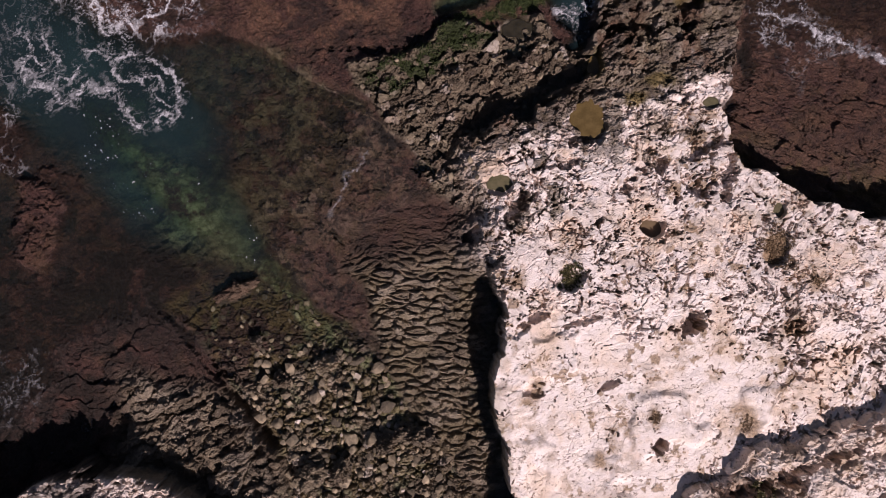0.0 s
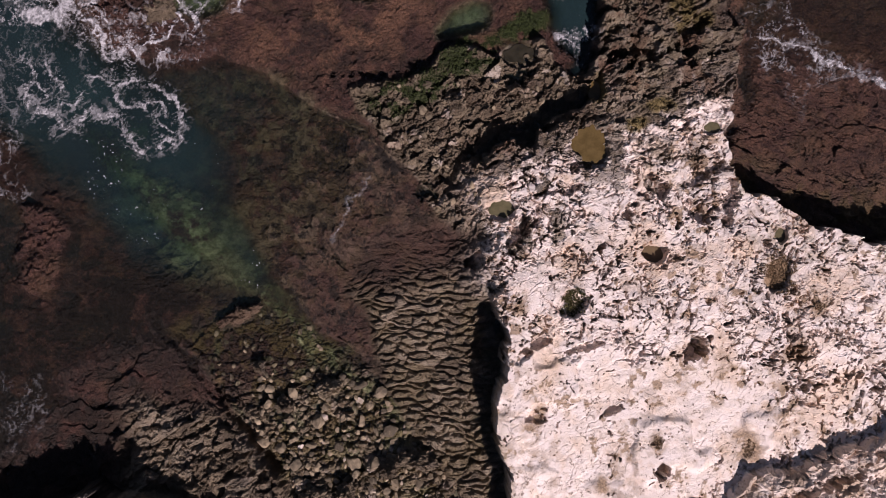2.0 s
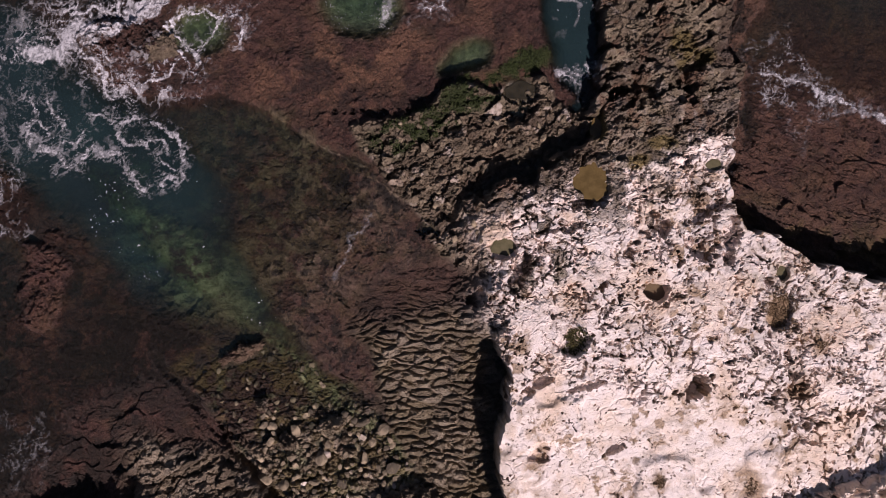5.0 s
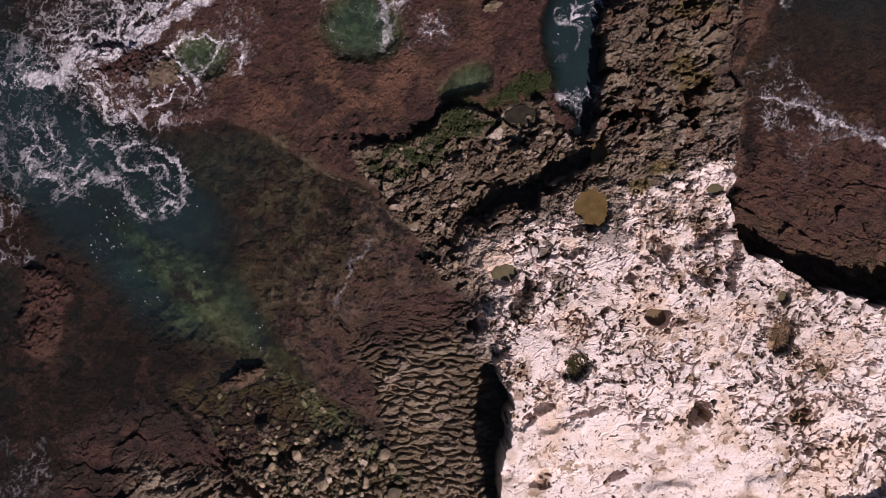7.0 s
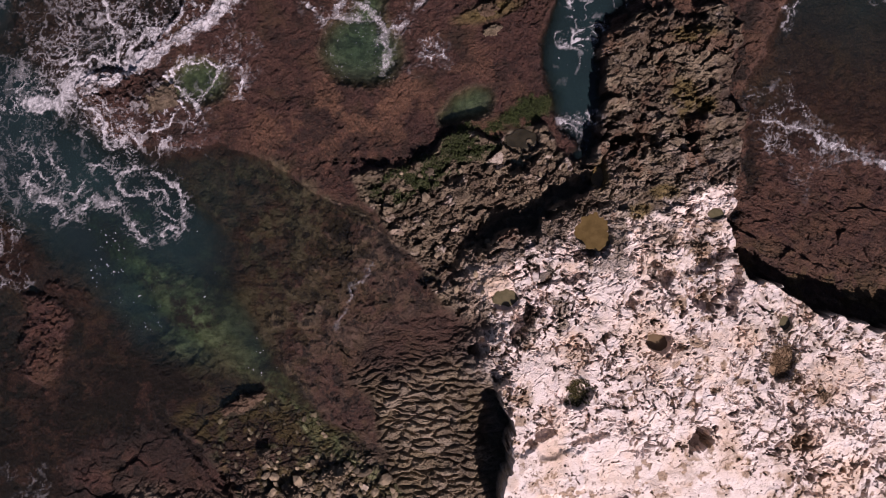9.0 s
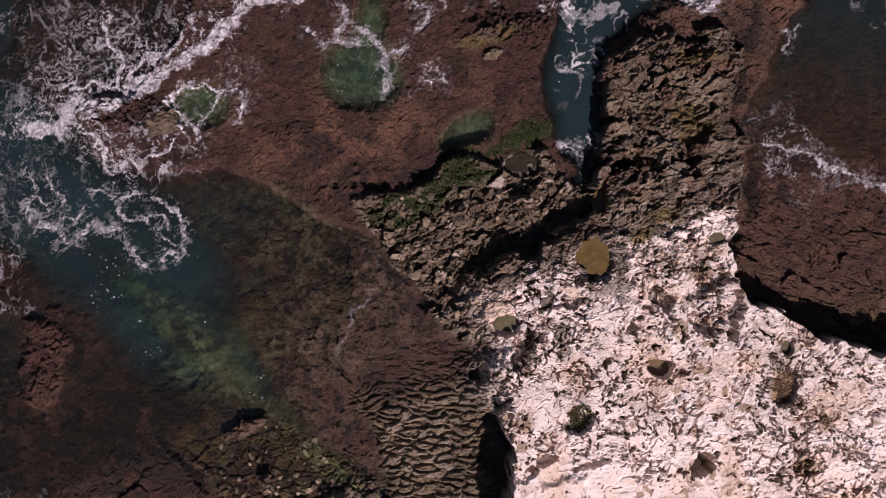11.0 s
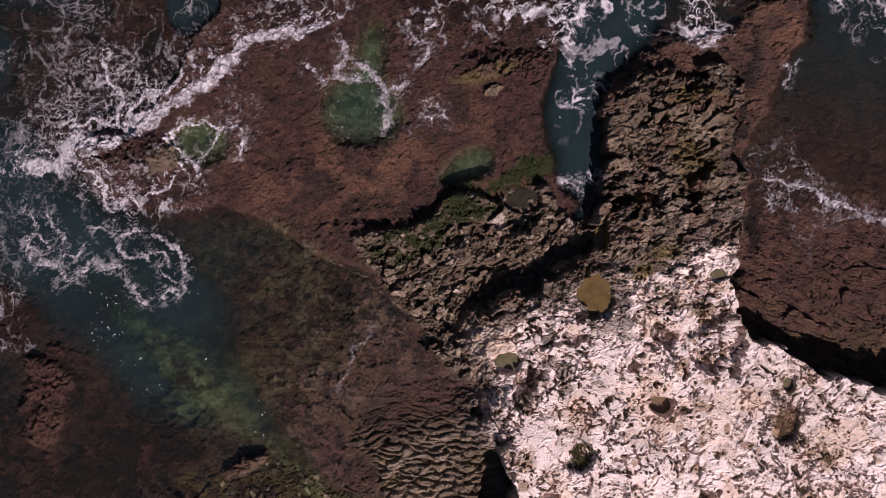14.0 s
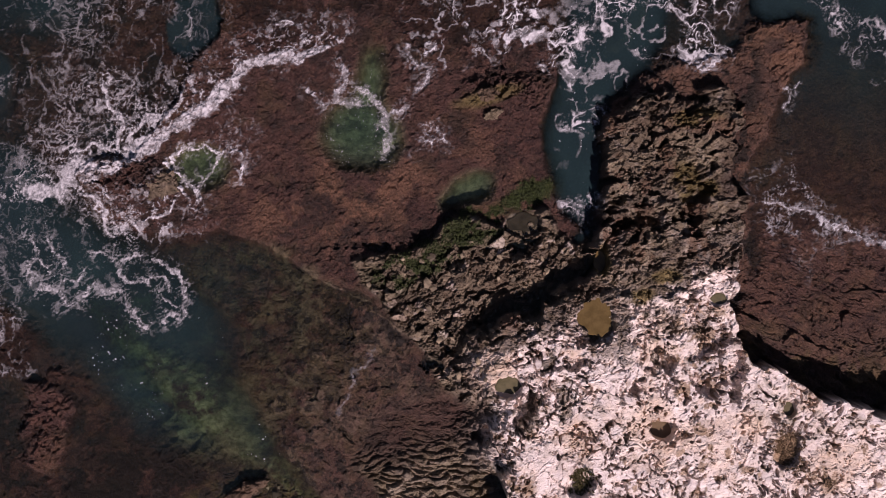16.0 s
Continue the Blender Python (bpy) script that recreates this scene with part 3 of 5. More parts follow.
# rock shelf in the south-west
m = mask(SHELF_SW, -1.6, 0.9)
chunk, r_chunk, id_chunk = broken((1.0, 0.5, 0.25, 0.12), 341, 1.5, 0.5, 1.3, 0.2, around(SHELF_SW))
near = step(-5.8, -7.4, Y + 1.2 * swell + 0.15 * (X + 12)) * step(-18.5, -15.5, X)
h = lay(h, m, 0.22 + 0.3 * swell + 0.14 * lumps + (0.22 + 0.55 * near) * chunk + (0.3 + 0.4 * step(-8.0, -10.0, Y)) * near + 0.16 * grit - 0.16 * (1 - near) * step(0.93, 0.98, ridged(RX, 1.3 * RY, 1.5, 347, 3)) * step(0.45, 0.6, fbm(X, Y, 1.6, 348, 4)))
W["reef"] = lay(W["reef"], m, 0.97 - 0.82 * near)
W["weed"] = lay(W["weed"], m, (0.5 + 0.35 * step(-13.0, -17.0, X)) * (1 - near) * step(0.35, 0.6, fbm(X, Y, 1.1, 349, 5, 0.65)))
W["orange"] = np.maximum(W["orange"] * (1 - m), m * 0.08 * (1 - near) * step(0.4, 0.6, fbm(X, Y, 1.5, 67, 4)))
W["tint"] = lay(W["tint"], m, near * (0.5 + 0.5 * r_chunk))
W["pale"] = lay(W["pale"], m, 0.14 * near * step(0.35, 0.9, r_chunk))
zone[m > 0.5] = 6
piece[m > 0.5] = 0
piece[(m > 0.5) & (near > 0.5)] = id_chunk[(m > 0.5) & (near > 0.5)]
# gully floor full of cobbles
m = mask(VALLEY, -0.4, 0.5)
cob, r_cob, id_cob = broken((0.62, 0.33, 0.17), 351, 1.25, 0.2, 1.2, 0.1, around(VALLEY), 1.0)
h = lay(h, m, np.interp(Y, [-16, -10, -5, -1], [0.3, 0.12, -0.12, -0.45]) + 0.25 * swell + (0.62 - 0.36 * step(-6.5, -3.0, Y - 0.3 * (X + 8) + 1.5 * swell)) * cob + 0.16 * grit)
W["reef"] = lay(W["reef"], m, 0.08 + 0.72 * step(-7.0, -3.5, Y - 0.3 * (X + 8) + 2 * swell))
W["tint"] = lay(W["tint"], m, (0.5 + r_cob * 0.5) * step(-3.5, -7, Y))
W["pale"] = lay(W["pale"], m, 0.4 * step(0.80, 0.86, r_cob) * step(-4, -8, Y))
W["sand"] = np.maximum(W["sand"] * (1 - 0.8 * m), m * 0.35 * step(0.55, 0.68, fbm(X, Y, 1.4, 68, 5, 0.6)))
W["olive"] = np.maximum(W["olive"], m * 0.6 * step(0.46, 0.62, fbm(X, Y, 1.1, 89, 5, 0.65)))
W["weed"] *= 1 - m
zone[m > 0.5] = 7
piece[m > 0.5] = id_cob[m > 0.5]
earth = spot(-4.6, -7.2, 1.5, 2.0, 20, 1.4, 0.4) * step(0.38, 0.56, fbm(X, Y, 0.7, 359, 5, 0.66))
W["soil"] = np.maximum(W["soil"], 0.6 * earth)
# two straight faults that bound the gully: a deep crack beside the shelf, a sandy seam below the ribs
fault = along([(-15.3, -2.2), (-11.5, -6.6), (-8.5, -9.9), (-7.8, -12.0), (-7.6, -16.0)])
depth_of = np.interp(Y, [-11, -8, -6, -2], [0.8, 0.75, 0.45, 0.12])
groove = step(0.36, 0.12, fault + 0.35 * lumps + 0.3 * jag)
h = h - depth_of * groove
dry = (groove > 0) & (Y < -4.5)
seam = along([(-15.5, -1.9), (-11.2, -6.5), (-9.6, -8.4)])
h = h + 0.14 * step(0.35, 0.1, np.abs(seam - 0.25) + 0.3 * lumps)
W["pale"] = np.maximum(W["pale"], 0.3 * step(0.3, 0.1, seam + 0.6 * lumps) * step(0.42, 0.6, fbm(X, Y, 0.4, 357, 4, 0.65)))
seam = along([(-9.4, -0.4), (-8.5, -1.6), (-6.8, -3.6), (-4.6, -5.3), (-2.9, -6.9), (-1.2, -8.6), (0.3, -10.2)])
silt = step(0.75, 0.1, seam + 0.9 * lumps + 0.5 * jag)
h = h + 0.16 * silt
W["sand"] = np.maximum(W["sand"], 0.85 * silt * step(-9.5, -5.5, Y) * step(0.32, 0.52, fbm(X, Y, 0.6, 358, 5, 0.65)))
W["olive"] = np.maximum(W["olive"], 0.25 * silt)
# ribbed rock beside the cliff
m = mask(RIBBED, -0.3, 0.4, 0.6)
bend = 0.25 * np.sin(X * 0.7 + 0.5) - 0.07 * X + 0.6 * (fbm(X, Y, 1.5, 77, 4, 0.55) - 0.5)
width = 2.4 + 2.0 * fbm(X, Y, 4.0, 78, 2)
u, v = (X + 1.8 * n_a) / 2.3, (Y + bend + 0.6 * n_b)
at_rib = around(RIBBED)
f1, f2, r1, r2, r3, vx, vy, id_rib = [spread(at_rib, c) for c in cells(u[at_rib], v[at_rib], 0.39, 371, 1.0)]
rib = 0.30 * (r1 - 0.5) + 0.2 * vy + 0.4 * vx * (r2 - 0.5) + 1.15 * (step(-0.4, 0.55, f2 - f1) - 0.6)
small, _, _ = broken((0.3, 0.15, 0.09), 375, 2.2, 0.1, 1.3, 0.0, around(RIBBED))
low = step(1.9, -0.9, Y - 0.25 * X + 0.8 * swell)
h = lay(h, m, 0.20 + 0.28 * low + 0.2 * swell + (0.14 + 0.36 * low) * rib + 0.42 * small + 0.05 * ridges)
W["reef"] = lay(W["reef"], m, 0.85 - 0.75 * low)
W["tint"] = lay(W["tint"], m, (0.75 + 0.25 * r1) * low)
W["pale"] = lay(W["pale"], m, 0.12 * low * step(0.5, 0.8, r1))
W["olive"] = lay(W["olive"], m, 0.3 * low * step(0.45, 0.62, fbm(X, Y, 1.3, 379, 4, 0.6)))
W["weed"] *= 1 - m
W["sand"] *= 1 - m
W["weed"] = np.maximum(W["weed"], m * 0.55 * (1 - low) * step(-2.6, -3.6, X + 0.4 * Y + 1.0 * lumps) * step(0.35, 0.55, fbm(X, Y, 0.6, 378, 5, 0.66)))
zone[m > 0.5] = 8
piece[m > 0.5] = 0
piece[(m > 0.5) & (low > 0.3)] = id_rib[(m > 0.5) & (low > 0.3)]
# low algae apron round the headland
m = step(-0.7, 0.5, inside(inside_map(APRON), X + 1.6 * n_a, Y + 1.6 * n_b) + 0.8 * lumps)
h = lay(h, m, 0.28 + 0.3 * swell + 0.2 * lumps + 0.4 * crust + 0.2 * grit)
W["reef"] = lay(W["reef"], m, 0.85 + 0 * X)
W["sand"] *= 1 - m
W["orange"] = np.maximum(W["orange"] * (1 - m), m * np.clip(0.35 + 0.6 * spot(17.8, 21.0, 2.0, 1.5, 30, 1.4, 0.3), 0, 1) * step(0.35, 0.6, fbm(X, Y, 1.0, 69, 5, 0.6)))
zone[m > 0.5] = 9
piece[m > 0.5] = 0
# a trench at the foot of the cliffs
on_rock = around(PLATEAU, HEADLAND, LEDGE_SE, CLIFF_SW)
flake, r_flake, _ = broken((0.8, 0.4, 0.2, 0.1), 401, 1.3, 0.5, 1.2, 0.0, on_rock)
ledge, r_ledge, id_ledge = broken((0.62, 0.3, 0.16, 0.09), 381, 1.7, 0.3, 1.9, 0.1, on_rock)
plat_in = inside(inside_map(PLATEAU), X + 0.6 * n_a, Y + 0.6 * n_b) + 0.30 * (r_flake - 0.5) + 0.3 * lumps
head_in = inside(inside_map(HEADLAND), X + 1.1 * n_a, Y + 1.1 * n_b) + 0.55 * (r_ledge - 0.5) + 0.5 * lumps
foot = step(-1.5, -0.5, plat_in) * step(5.0, 3.0, X) * step(-0.4, -1.6, Y)
foot = np.maximum(foot, 0.8 * step(-1.35, -0.4, head_in) * step(8.2, 6.8, X) * step(6.0, 7.4, Y))
h = h - foot * 0.75
# headland and limestone plateau: one rock mass, brown at the low end and bleached on the high one
slope = spot(1.2, 2.6, 2.3, 3.5, 0, 1.3, 0.75)
m_head, m_plat = step(-0.1 - 2.0 * slope, 0.25 + 1.6 * slope, head_in), step(-0.04 - 1.4 * slope, 0.16 + 1.5 * slope, plat_in)
m = np.maximum(m_head, m_plat)
top = np.interp(Y, [-20, -3, -1, 1.5, 4, 7, 10, 18], [3.9, 3.72, 3.5, 3.05, 2.6, 1.9, 1.5, 1.3])
brown = step(4.9, 9.3, Y - 0.34 * (X - 7) + 3.0 * swell + 2.0 * lumps + 0.8 * jag)
slab_in = inside(inside_map(SLAB), X + 1.0 * n_a, Y + 1.0 * n_b) + 0.5 * lumps + 0.4 * jag
smooth = step(-0.9, 0.5, slab_in)
nick = fbm(RX, 1.25 * RY - 0.3 * RX, 0.45, 131, 5, 0.64)
nick2 = fbm(WX, 1.2 * WY, 0.19, 141, 4, 0.62)
veins = ridged(RX + 0.5 * n_b, 1.3 * RY, 0.8, 161, 2)
nick3 = fbm(X, Y, 1.3, 165, 4, 0.6)
crease = ridged(X + 1.2 * n_a, Y + 1.2 * n_b, 0.62, 171, 4)
patchy = step(0.40, 0.58, nick3)
crackle = np.maximum(spot(4.2, 3.4, 3.2, 4.0, 0, 1.3, 0.4), np.maximum(0.8 * spot(9.5, 6.0, 4.5, 1.6, 0, 1.4, 0.4), 0.5 * spot(18.5, -2.5, 4.5, 3.0, 0, 1.4, 0.4)))
thin = 0.11 * smooth + 0.045 * step(0.54, 0.45, fbm(X, Y, 2.4, 168, 4)) - 0.018 - 0.035 * crackle
gate = step(0.54, 0.61, fbm(X, Y, 1.1, 166, 5, 0.65) + 0.09 * crackle)
split = cracks(0.62, 461, 0.05, 0.15, on_rock, 1.25, 0.7, 0.9) * gate * (1 - 0.85 * smooth)
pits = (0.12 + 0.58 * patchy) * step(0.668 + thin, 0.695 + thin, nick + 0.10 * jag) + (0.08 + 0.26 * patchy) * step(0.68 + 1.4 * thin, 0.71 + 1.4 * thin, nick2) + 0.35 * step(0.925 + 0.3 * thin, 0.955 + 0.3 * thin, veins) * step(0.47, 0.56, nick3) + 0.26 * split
karst = 0.35 * swell + 0.14 * lumps * (1 - 0.4 * smooth) + (0.10 - 0.06 * smooth) * flake + (0.05 * grit + 0.03 * jag) * (1 - 0.6 * smooth) - pits - (0.06 - 0.04 * smooth) * step(0.82, 0.90, crease) * (0.3 + 0.7 * patchy)
crag = 0.28 * swell + (0.40 + 0.45 * step(0.42, 0.6, nick3)) * ledge + 0.3 * grit + 0.3 * lumps - 0.5 * step(0.66, 0.72, fbm(RX, RY, 0.7, 97, 5, 0.65))
top = top + (karst + 0.22 * step(-0.05, 0.2, slab_in) * step(0.46, 0.60, fbm(X, Y, 2.6, 169, 3))) * (1 - brown) + crag * brown
h = lay(h, m, top)
stain = 0.75 * crackle * step(0.50, 0.60, fbm(X, Y, 0.8, 100, 5, 0.68)) * step(-1.0, 2.0, Y)
grey = 0.26 * step(15.0, 9.0, Y) * step(0.40, 0.60, fbm(X, Y, 1.2, 98, 5, 0.68)) + 0.2 * step(0.55, 0.75, fbm(X, Y, 0.35, 99, 4, 0.65))
W["pale"] = lay(W["pale"], m, np.maximum(grey, 1 - step(0.30, 0.75, brown + 1.3 * (fbm(X, Y, 0.7, 73, 5, 0.65) - 0.5)) - stain))
rim = brown * step(2.0, 0.3, head_in + 1.6 * lumps) * step(0.36, 0.55, fbm(X, Y, 0.9, 94, 5, 0.65))
W["reef"] = lay(W["reef"], m, brown * np.maximum(0.55 * rim, 0.4 * step(0.52, 0.62, fbm(X, Y, 1.7, 95, 5, 0.65))))
W["tint"] = lay(W["tint"], m, np.maximum(brown, crackle) * (0.42 + r_ledge * 0.58))
for k in ("orange", "green", "sand", "weed"):
    W[k] *= 1 - m
W["orange"] = np.maximum(W["orange"], m * brown * 0.6 * step(0.56, 0.66, fbm(X, Y, 1.4, 96, 5, 0.65)))
W["soil"] = W["soil"] * (1 - m) + m * (1 - brown) * 0.85 * step(0.60, 0.64, fbm(X, Y, 0.45, 74, 5, 0.62)) * step(0.46, 0.58, fbm(X, Y, 2.5, 75, 3))
W["soil"] = np.maximum(W["soil"], m * (1 - brown) * 0.45 * step(0.54, 0.68, fbm(X, Y, 0.9, 84, 6, 0.7)) * step(0.50, 0.62, fbm(X, Y, 3.0, 85, 3)))
for x, y, r in ((16.4, 0.3, 0.8), (18.3, -1.1, 0.5), (17.2, -3.5, 0.6), (16.6, -6.0, 0.9), (14.6, -8.0, 0.8), (10.3, -7.8, 0.45), (4.4, -6.5, 0.4), (4.0, -7.3, 0.5), (3.6, -1.2, 0.4), (16.7, 2.4, 0.35), (7.5, -9.9, 0.4)):
    W["soil"] = np.maximum(W["soil"], 0.9 * spot(x, y, r, r * 1.3, 0, 1.5, 0.5) * step(0.3, 0.55, fbm(X, Y, 0.5, 86, 4, 0.65)))
W["soil"] = np.maximum(W["soil"], spot(16.4, 0.3, 0.75, 0.95, 0, 1.3, 0.6))
# brown soil in some pits; its dark colour also deepens their shade
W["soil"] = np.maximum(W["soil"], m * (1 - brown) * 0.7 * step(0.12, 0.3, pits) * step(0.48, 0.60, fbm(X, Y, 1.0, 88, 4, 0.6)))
zone[m_head > 0.5] = 10
zone[m_plat > 0.5] = 11
part_of = (m_head > 0.5) & (m_plat < 0.5) & (brown > 0.5)
piece[m > 0.5] = 0
piece[part_of] = id_ledge[part_of]
_, _, id_slab = broken((5.0,), 451, 1.2, 0.4, 1.4, 0.0, on_rock)
piece[m_plat > 0.5] = id_slab[m_plat > 0.5]
# pale ledge that stands over the plateau
m = step(-0.05, 0.2, inside(inside_map(LEDGE_SE), X + 0.9 * n_a, Y + 0.9 * n_b) + 0.6 * (r_flake - 0.5) + 0.5 * lumps)
ledge_in = inside(inside_map(LEDGE_SE), X + 0.9 * n_a, Y + 0.9 * n_b)
strata = 0.30 * np.abs(np.sin(1.9 * ledge_in + 3.0 * swell + 1.2 * lumps)) + 0.12 * np.minimum(ledge_in, 3.0)
h = lay(h, m, 4.45 + 0.4 * swell + 0.22 * lumps + 0.26 * flake + 0.10 * ledge + strata - 0.5 * pits - 1.0 * hollow(17.3, -10.2, 2.2, 0.4, 22) - 0.8 * hollow(14.5, -11.2, 1.5, 0.35, 15))
W["pale"] = lay(W["pale"], m, 0.9 + 0 * X)
W["soil"] = lay(W["soil"], m, 0.6 * step(0.45, 0.62, fbm(X, Y, 1.2, 76, 5, 0.65)))
zone[m > 0.5] = 12
piece[m > 0.5] = id_ledge[m > 0.5]
# high rock in the south-west
m = step(-0.1, 0.2, inside(inside_map(CLIFF_SW), X + 0.9 * n_a, Y + 0.9 * n_b) + 0.7 * (r_ledge - 0.5) + 0.5 * lumps)
h = lay(h, m, 3.3 + 0.5 * swell + 0.35 * lumps + 0.6 * ledge + 0.3 * flake) + 4 * m * (1 - m) * (1.2 * lumps + 0.9 * jag)
# sides kept darker than the top; their shade is partly put into the colour
W["pale"] = lay(W["pale"], m ** 9, 0.8 + 0.5 * swell)
W["reef"] *= 1 - m
W["orange"] *= 1 - m
W["tint"] = lay(W["tint"], m, r_ledge)
zone[m > 0.5] = 13
piece[m > 0.5] = 0

# the flats break into broad slabs
_, _, id_flat = broken((3.6,), 471, 1.4, 0.3, 1.4, 0.0)
flat = np.isin(zone, (1, 2, 9))
piece[flat] = id_flat[flat]

# hollows that hold water or plants: x, y, half length, half width, depth
for x, y, a, b, deep in ((7.4, 7.05, 1.0, 1.05, 0.25), (10.32, 1.44, 0.62, 0.6, 0.75), (16.4, 0.3, 0.7, 0.9, 0.2), (6.2, -0.95, 0.6, 0.75, 0.5), (2.8, 3.7, 0.75, 0.5, 0.4),
                         (16.7, 2.4, 0.3, 0.4, 0.35), (3.8, 11.9, 1.15, 0.8, 0.65), (7.7, 9.9, 0.32, 0.6, 0.3), (13.5, 7.9, 0.5, 0.4, 0.25)):
    at = spot(x, y, a, b, 0, 1.08, 0.92)
    h = lay(h, at, float(np.percentile(h[at > 0.8], 35)) - deep + 0.08 * lumps)
for x, y, a, b in ((12.0, 14.0, 0.7, 0.95), (13.2, 13.5, 0.5, 0.4), (9.6, 8.1, 0.6, 0.4), (7.7, 9.9, 0.4, 0.8), (12.6, 17.2, 1.2, 0.4), (11.0, 9.0, 0.8, 0.4)):
    W["olive"] = np.maximum(W["olive"], 0.95 * spot(x, y, a, b, 0, 1.4, 0.7) * step(0.24, 0.42, fbm(X, Y, 0.5, 87, 4, 0.65)))
# dry holes and clefts: x, y, half length, half width, turn, depth
for x, y, a, b, turn, deep in (
        (12.3, -3.1, 0.8, 0.42, 15, 1.5), (10.45, -9.1, 0.33, 0.4, 0, 1.3), (10.7, 4.4, 0.8, 0.55, -25, 0.75), (12.6, 3.3, 1.0, 0.5, -25, 0.7),
        (14.2, 4.0, 0.5, 1.1, -10, 0.7), (3.6, 2.4, 0.4, 1.2, -15, 1.0), (9.1, 3.5, 0.5, 0.35, 40, 0.7), (7.95, -6.35, 0.5, 0.15, 20, 0.6), (2.6, -1.9, 0.3, 0.6, 0, 0.9),
        (4.5, -2.9, 0.9, 0.25, 25, 0.45), (1.7, 1.1, 0.6, 0.35, 20, 0.8), (10.0, 11.75, 2.2, 0.38, 4, 0.9), (12.4, 12.7, 1.2, 0.35, 45, 0.8), (5.5, 4.6, 1.3, 0.16, 12, 0.4),
        (6.9, -3.1, 0.9, 0.14, 15, 0.4), (7.4, 6.0, 1.1, 0.22, 0, 0.6), (17.0, -3.4, 0.9, 0.3, 10, 0.35), (-10.1, -7.9, 2.5, 0.38, -52, 0.3),
        (3.6, 10.9, 0.9, 0.35, 10, 0.8), (-3.6, 10.95, 1.4, 0.22, 2, 0.3), (-1.0, 11.6, 1.1, 0.22, 40, 0.3), (-1.1, 4.85, 0.35, 0.4, 0, 0.5), (4.4, -6.6, 0.35, 0.3, 0, 0.3), (13.4, 5.6, 0.9, 0.4, 20, 0.5)):
    h = h - deep * hollow(x, y, a, b, turn)
H = h.astype(np.float32)


def height(x, y):
    """The ground's height at a place."""
    i = int(np.clip(np.searchsorted(AX, x), 0, len(AX) - 1))
    j = int(np.clip(np.searchsorted(AY, y), 0, len(AY) - 1))
    return float(H[i, j])


def sheet(name, xs, ys, zs, faces, weights, material, soft=False):
    """A mesh of the chosen grid squares; faces is True where a square is kept."""
    ny = zs.shape[1]
    i, j = np.nonzero(faces)
    quad = np.stack([i * ny + j, (i + 1) * ny + j, (i + 1) * ny + j + 1, i * ny + j + 1], 1)
    used, quad = np.unique(quad, return_inverse=True)
    gx, gy = np.meshgrid(xs, ys, indexing="ij")
    co = np.stack([gx.ravel()[used], gy.ravel()[used], zs.ravel()[used]], 1).astype(np.float32)
    me = bpy.data.meshes.new(name)
    me.vertices.add(len(used))
    me.vertices.foreach_set("co", co.ravel())
    me.loops.add(quad.size)
    me.loops.foreach_set("vertex_index", quad.ravel().astype(np.int32))
    me.polygons.add(len(i))
    me.polygons.foreach_set("loop_start", np.arange(0, quad.size, 4, dtype=np.int32))
    me.update(calc_edges=True)
    me.polygons.foreach_set("use_smooth", np.full(len(i), soft))
    for key, w in weights.items():
        a = me.attributes.new(key, "FLOAT", "POINT")
        a.data.foreach_set("value", np.clip(w, 0, 9).ravel()[used].astype(np.float32))
    me.materials.append(material)
    return new(name, me)


def largest_part(faces):
    """The piece of the chosen squares that hangs together round their middle."""
    i, j = np.nonzero(faces)
    i0, j0 = i.min(), j.min()
    small = faces[i0:i.max() + 1, j0:j.max() + 1]
    k = int(np.argmin((i - i.mean()) ** 2 + (j - j.mean()) ** 2))
    grown = np.zeros(small.shape, bool)
    grown[i[k] - i0, j[k] - j0] = True
    size = 0
    while grown.sum() > size:
        size = grown.sum()
        for _ in range(4):
            more = grown.copy()
            more[1:] |= grown[:-1]
            more[:-1] |= grown[1:]
            more[:, 1:] |= grown[:, :-1]
            more[:, :-1] |= grown[:, 1:]
            grown = more & small
    out = np.zeros(faces.shape, bool)
    out[i0:i.max() + 1, j0:j.max() + 1] = grown
    return out


def islands(faces):
    """The chosen squares, split into pieces that hang together; the largest comes first."""
    i, j = np.nonzero(faces)
    left = set(zip(i.tolist(), j.tolist()))
    found = []
    while left:
        heap = [left.pop()]
        for a, b in heap:
            for c in ((a + 1, b), (a - 1, b), (a, b + 1), (a, b - 1)):
                if c in left:
                    left.remove(c)
                    heap.append(c)
        found.append(heap)
    out = []
    for heap in sorted(found, key=len, reverse=True):
        one = np.zeros(faces.shape, bool)
        one[tuple(np.array(heap).T)] = True
        out.append(one)
    return out


def cut_piece(name, faces, weights, material, soft=False):
    """A single block of the ground, with sides that go down into the joint."""
    i, j = np.nonzero(faces)
    i0, i1, j0, j1 = i.min(), i.max() + 1, j.min(), j.max() + 1
    keep = faces[i0:i1, j0:j1]
    box = (slice(i0, i1 + 1), slice(j0, j1 + 1))
    ob = sheet(name, AX[i0:i1 + 1], AY[j0:j1 + 1], H[box], keep, {k: w[box] for k, w in weights.items()}, material, soft)
    bm = bmesh.new()
    bm.from_mesh(ob.data)
    rim = [e for e in bm.edges if e.is_boundary]
    made = bmesh.ops.extrude_edge_only(bm, edges=rim)
    for g in made["geom"]:
        if isinstance(g, bmesh.types.BMVert):
            g.co.z -= 0.25
    bm.to_mesh(ob.data)
    bm.free()
    return ob


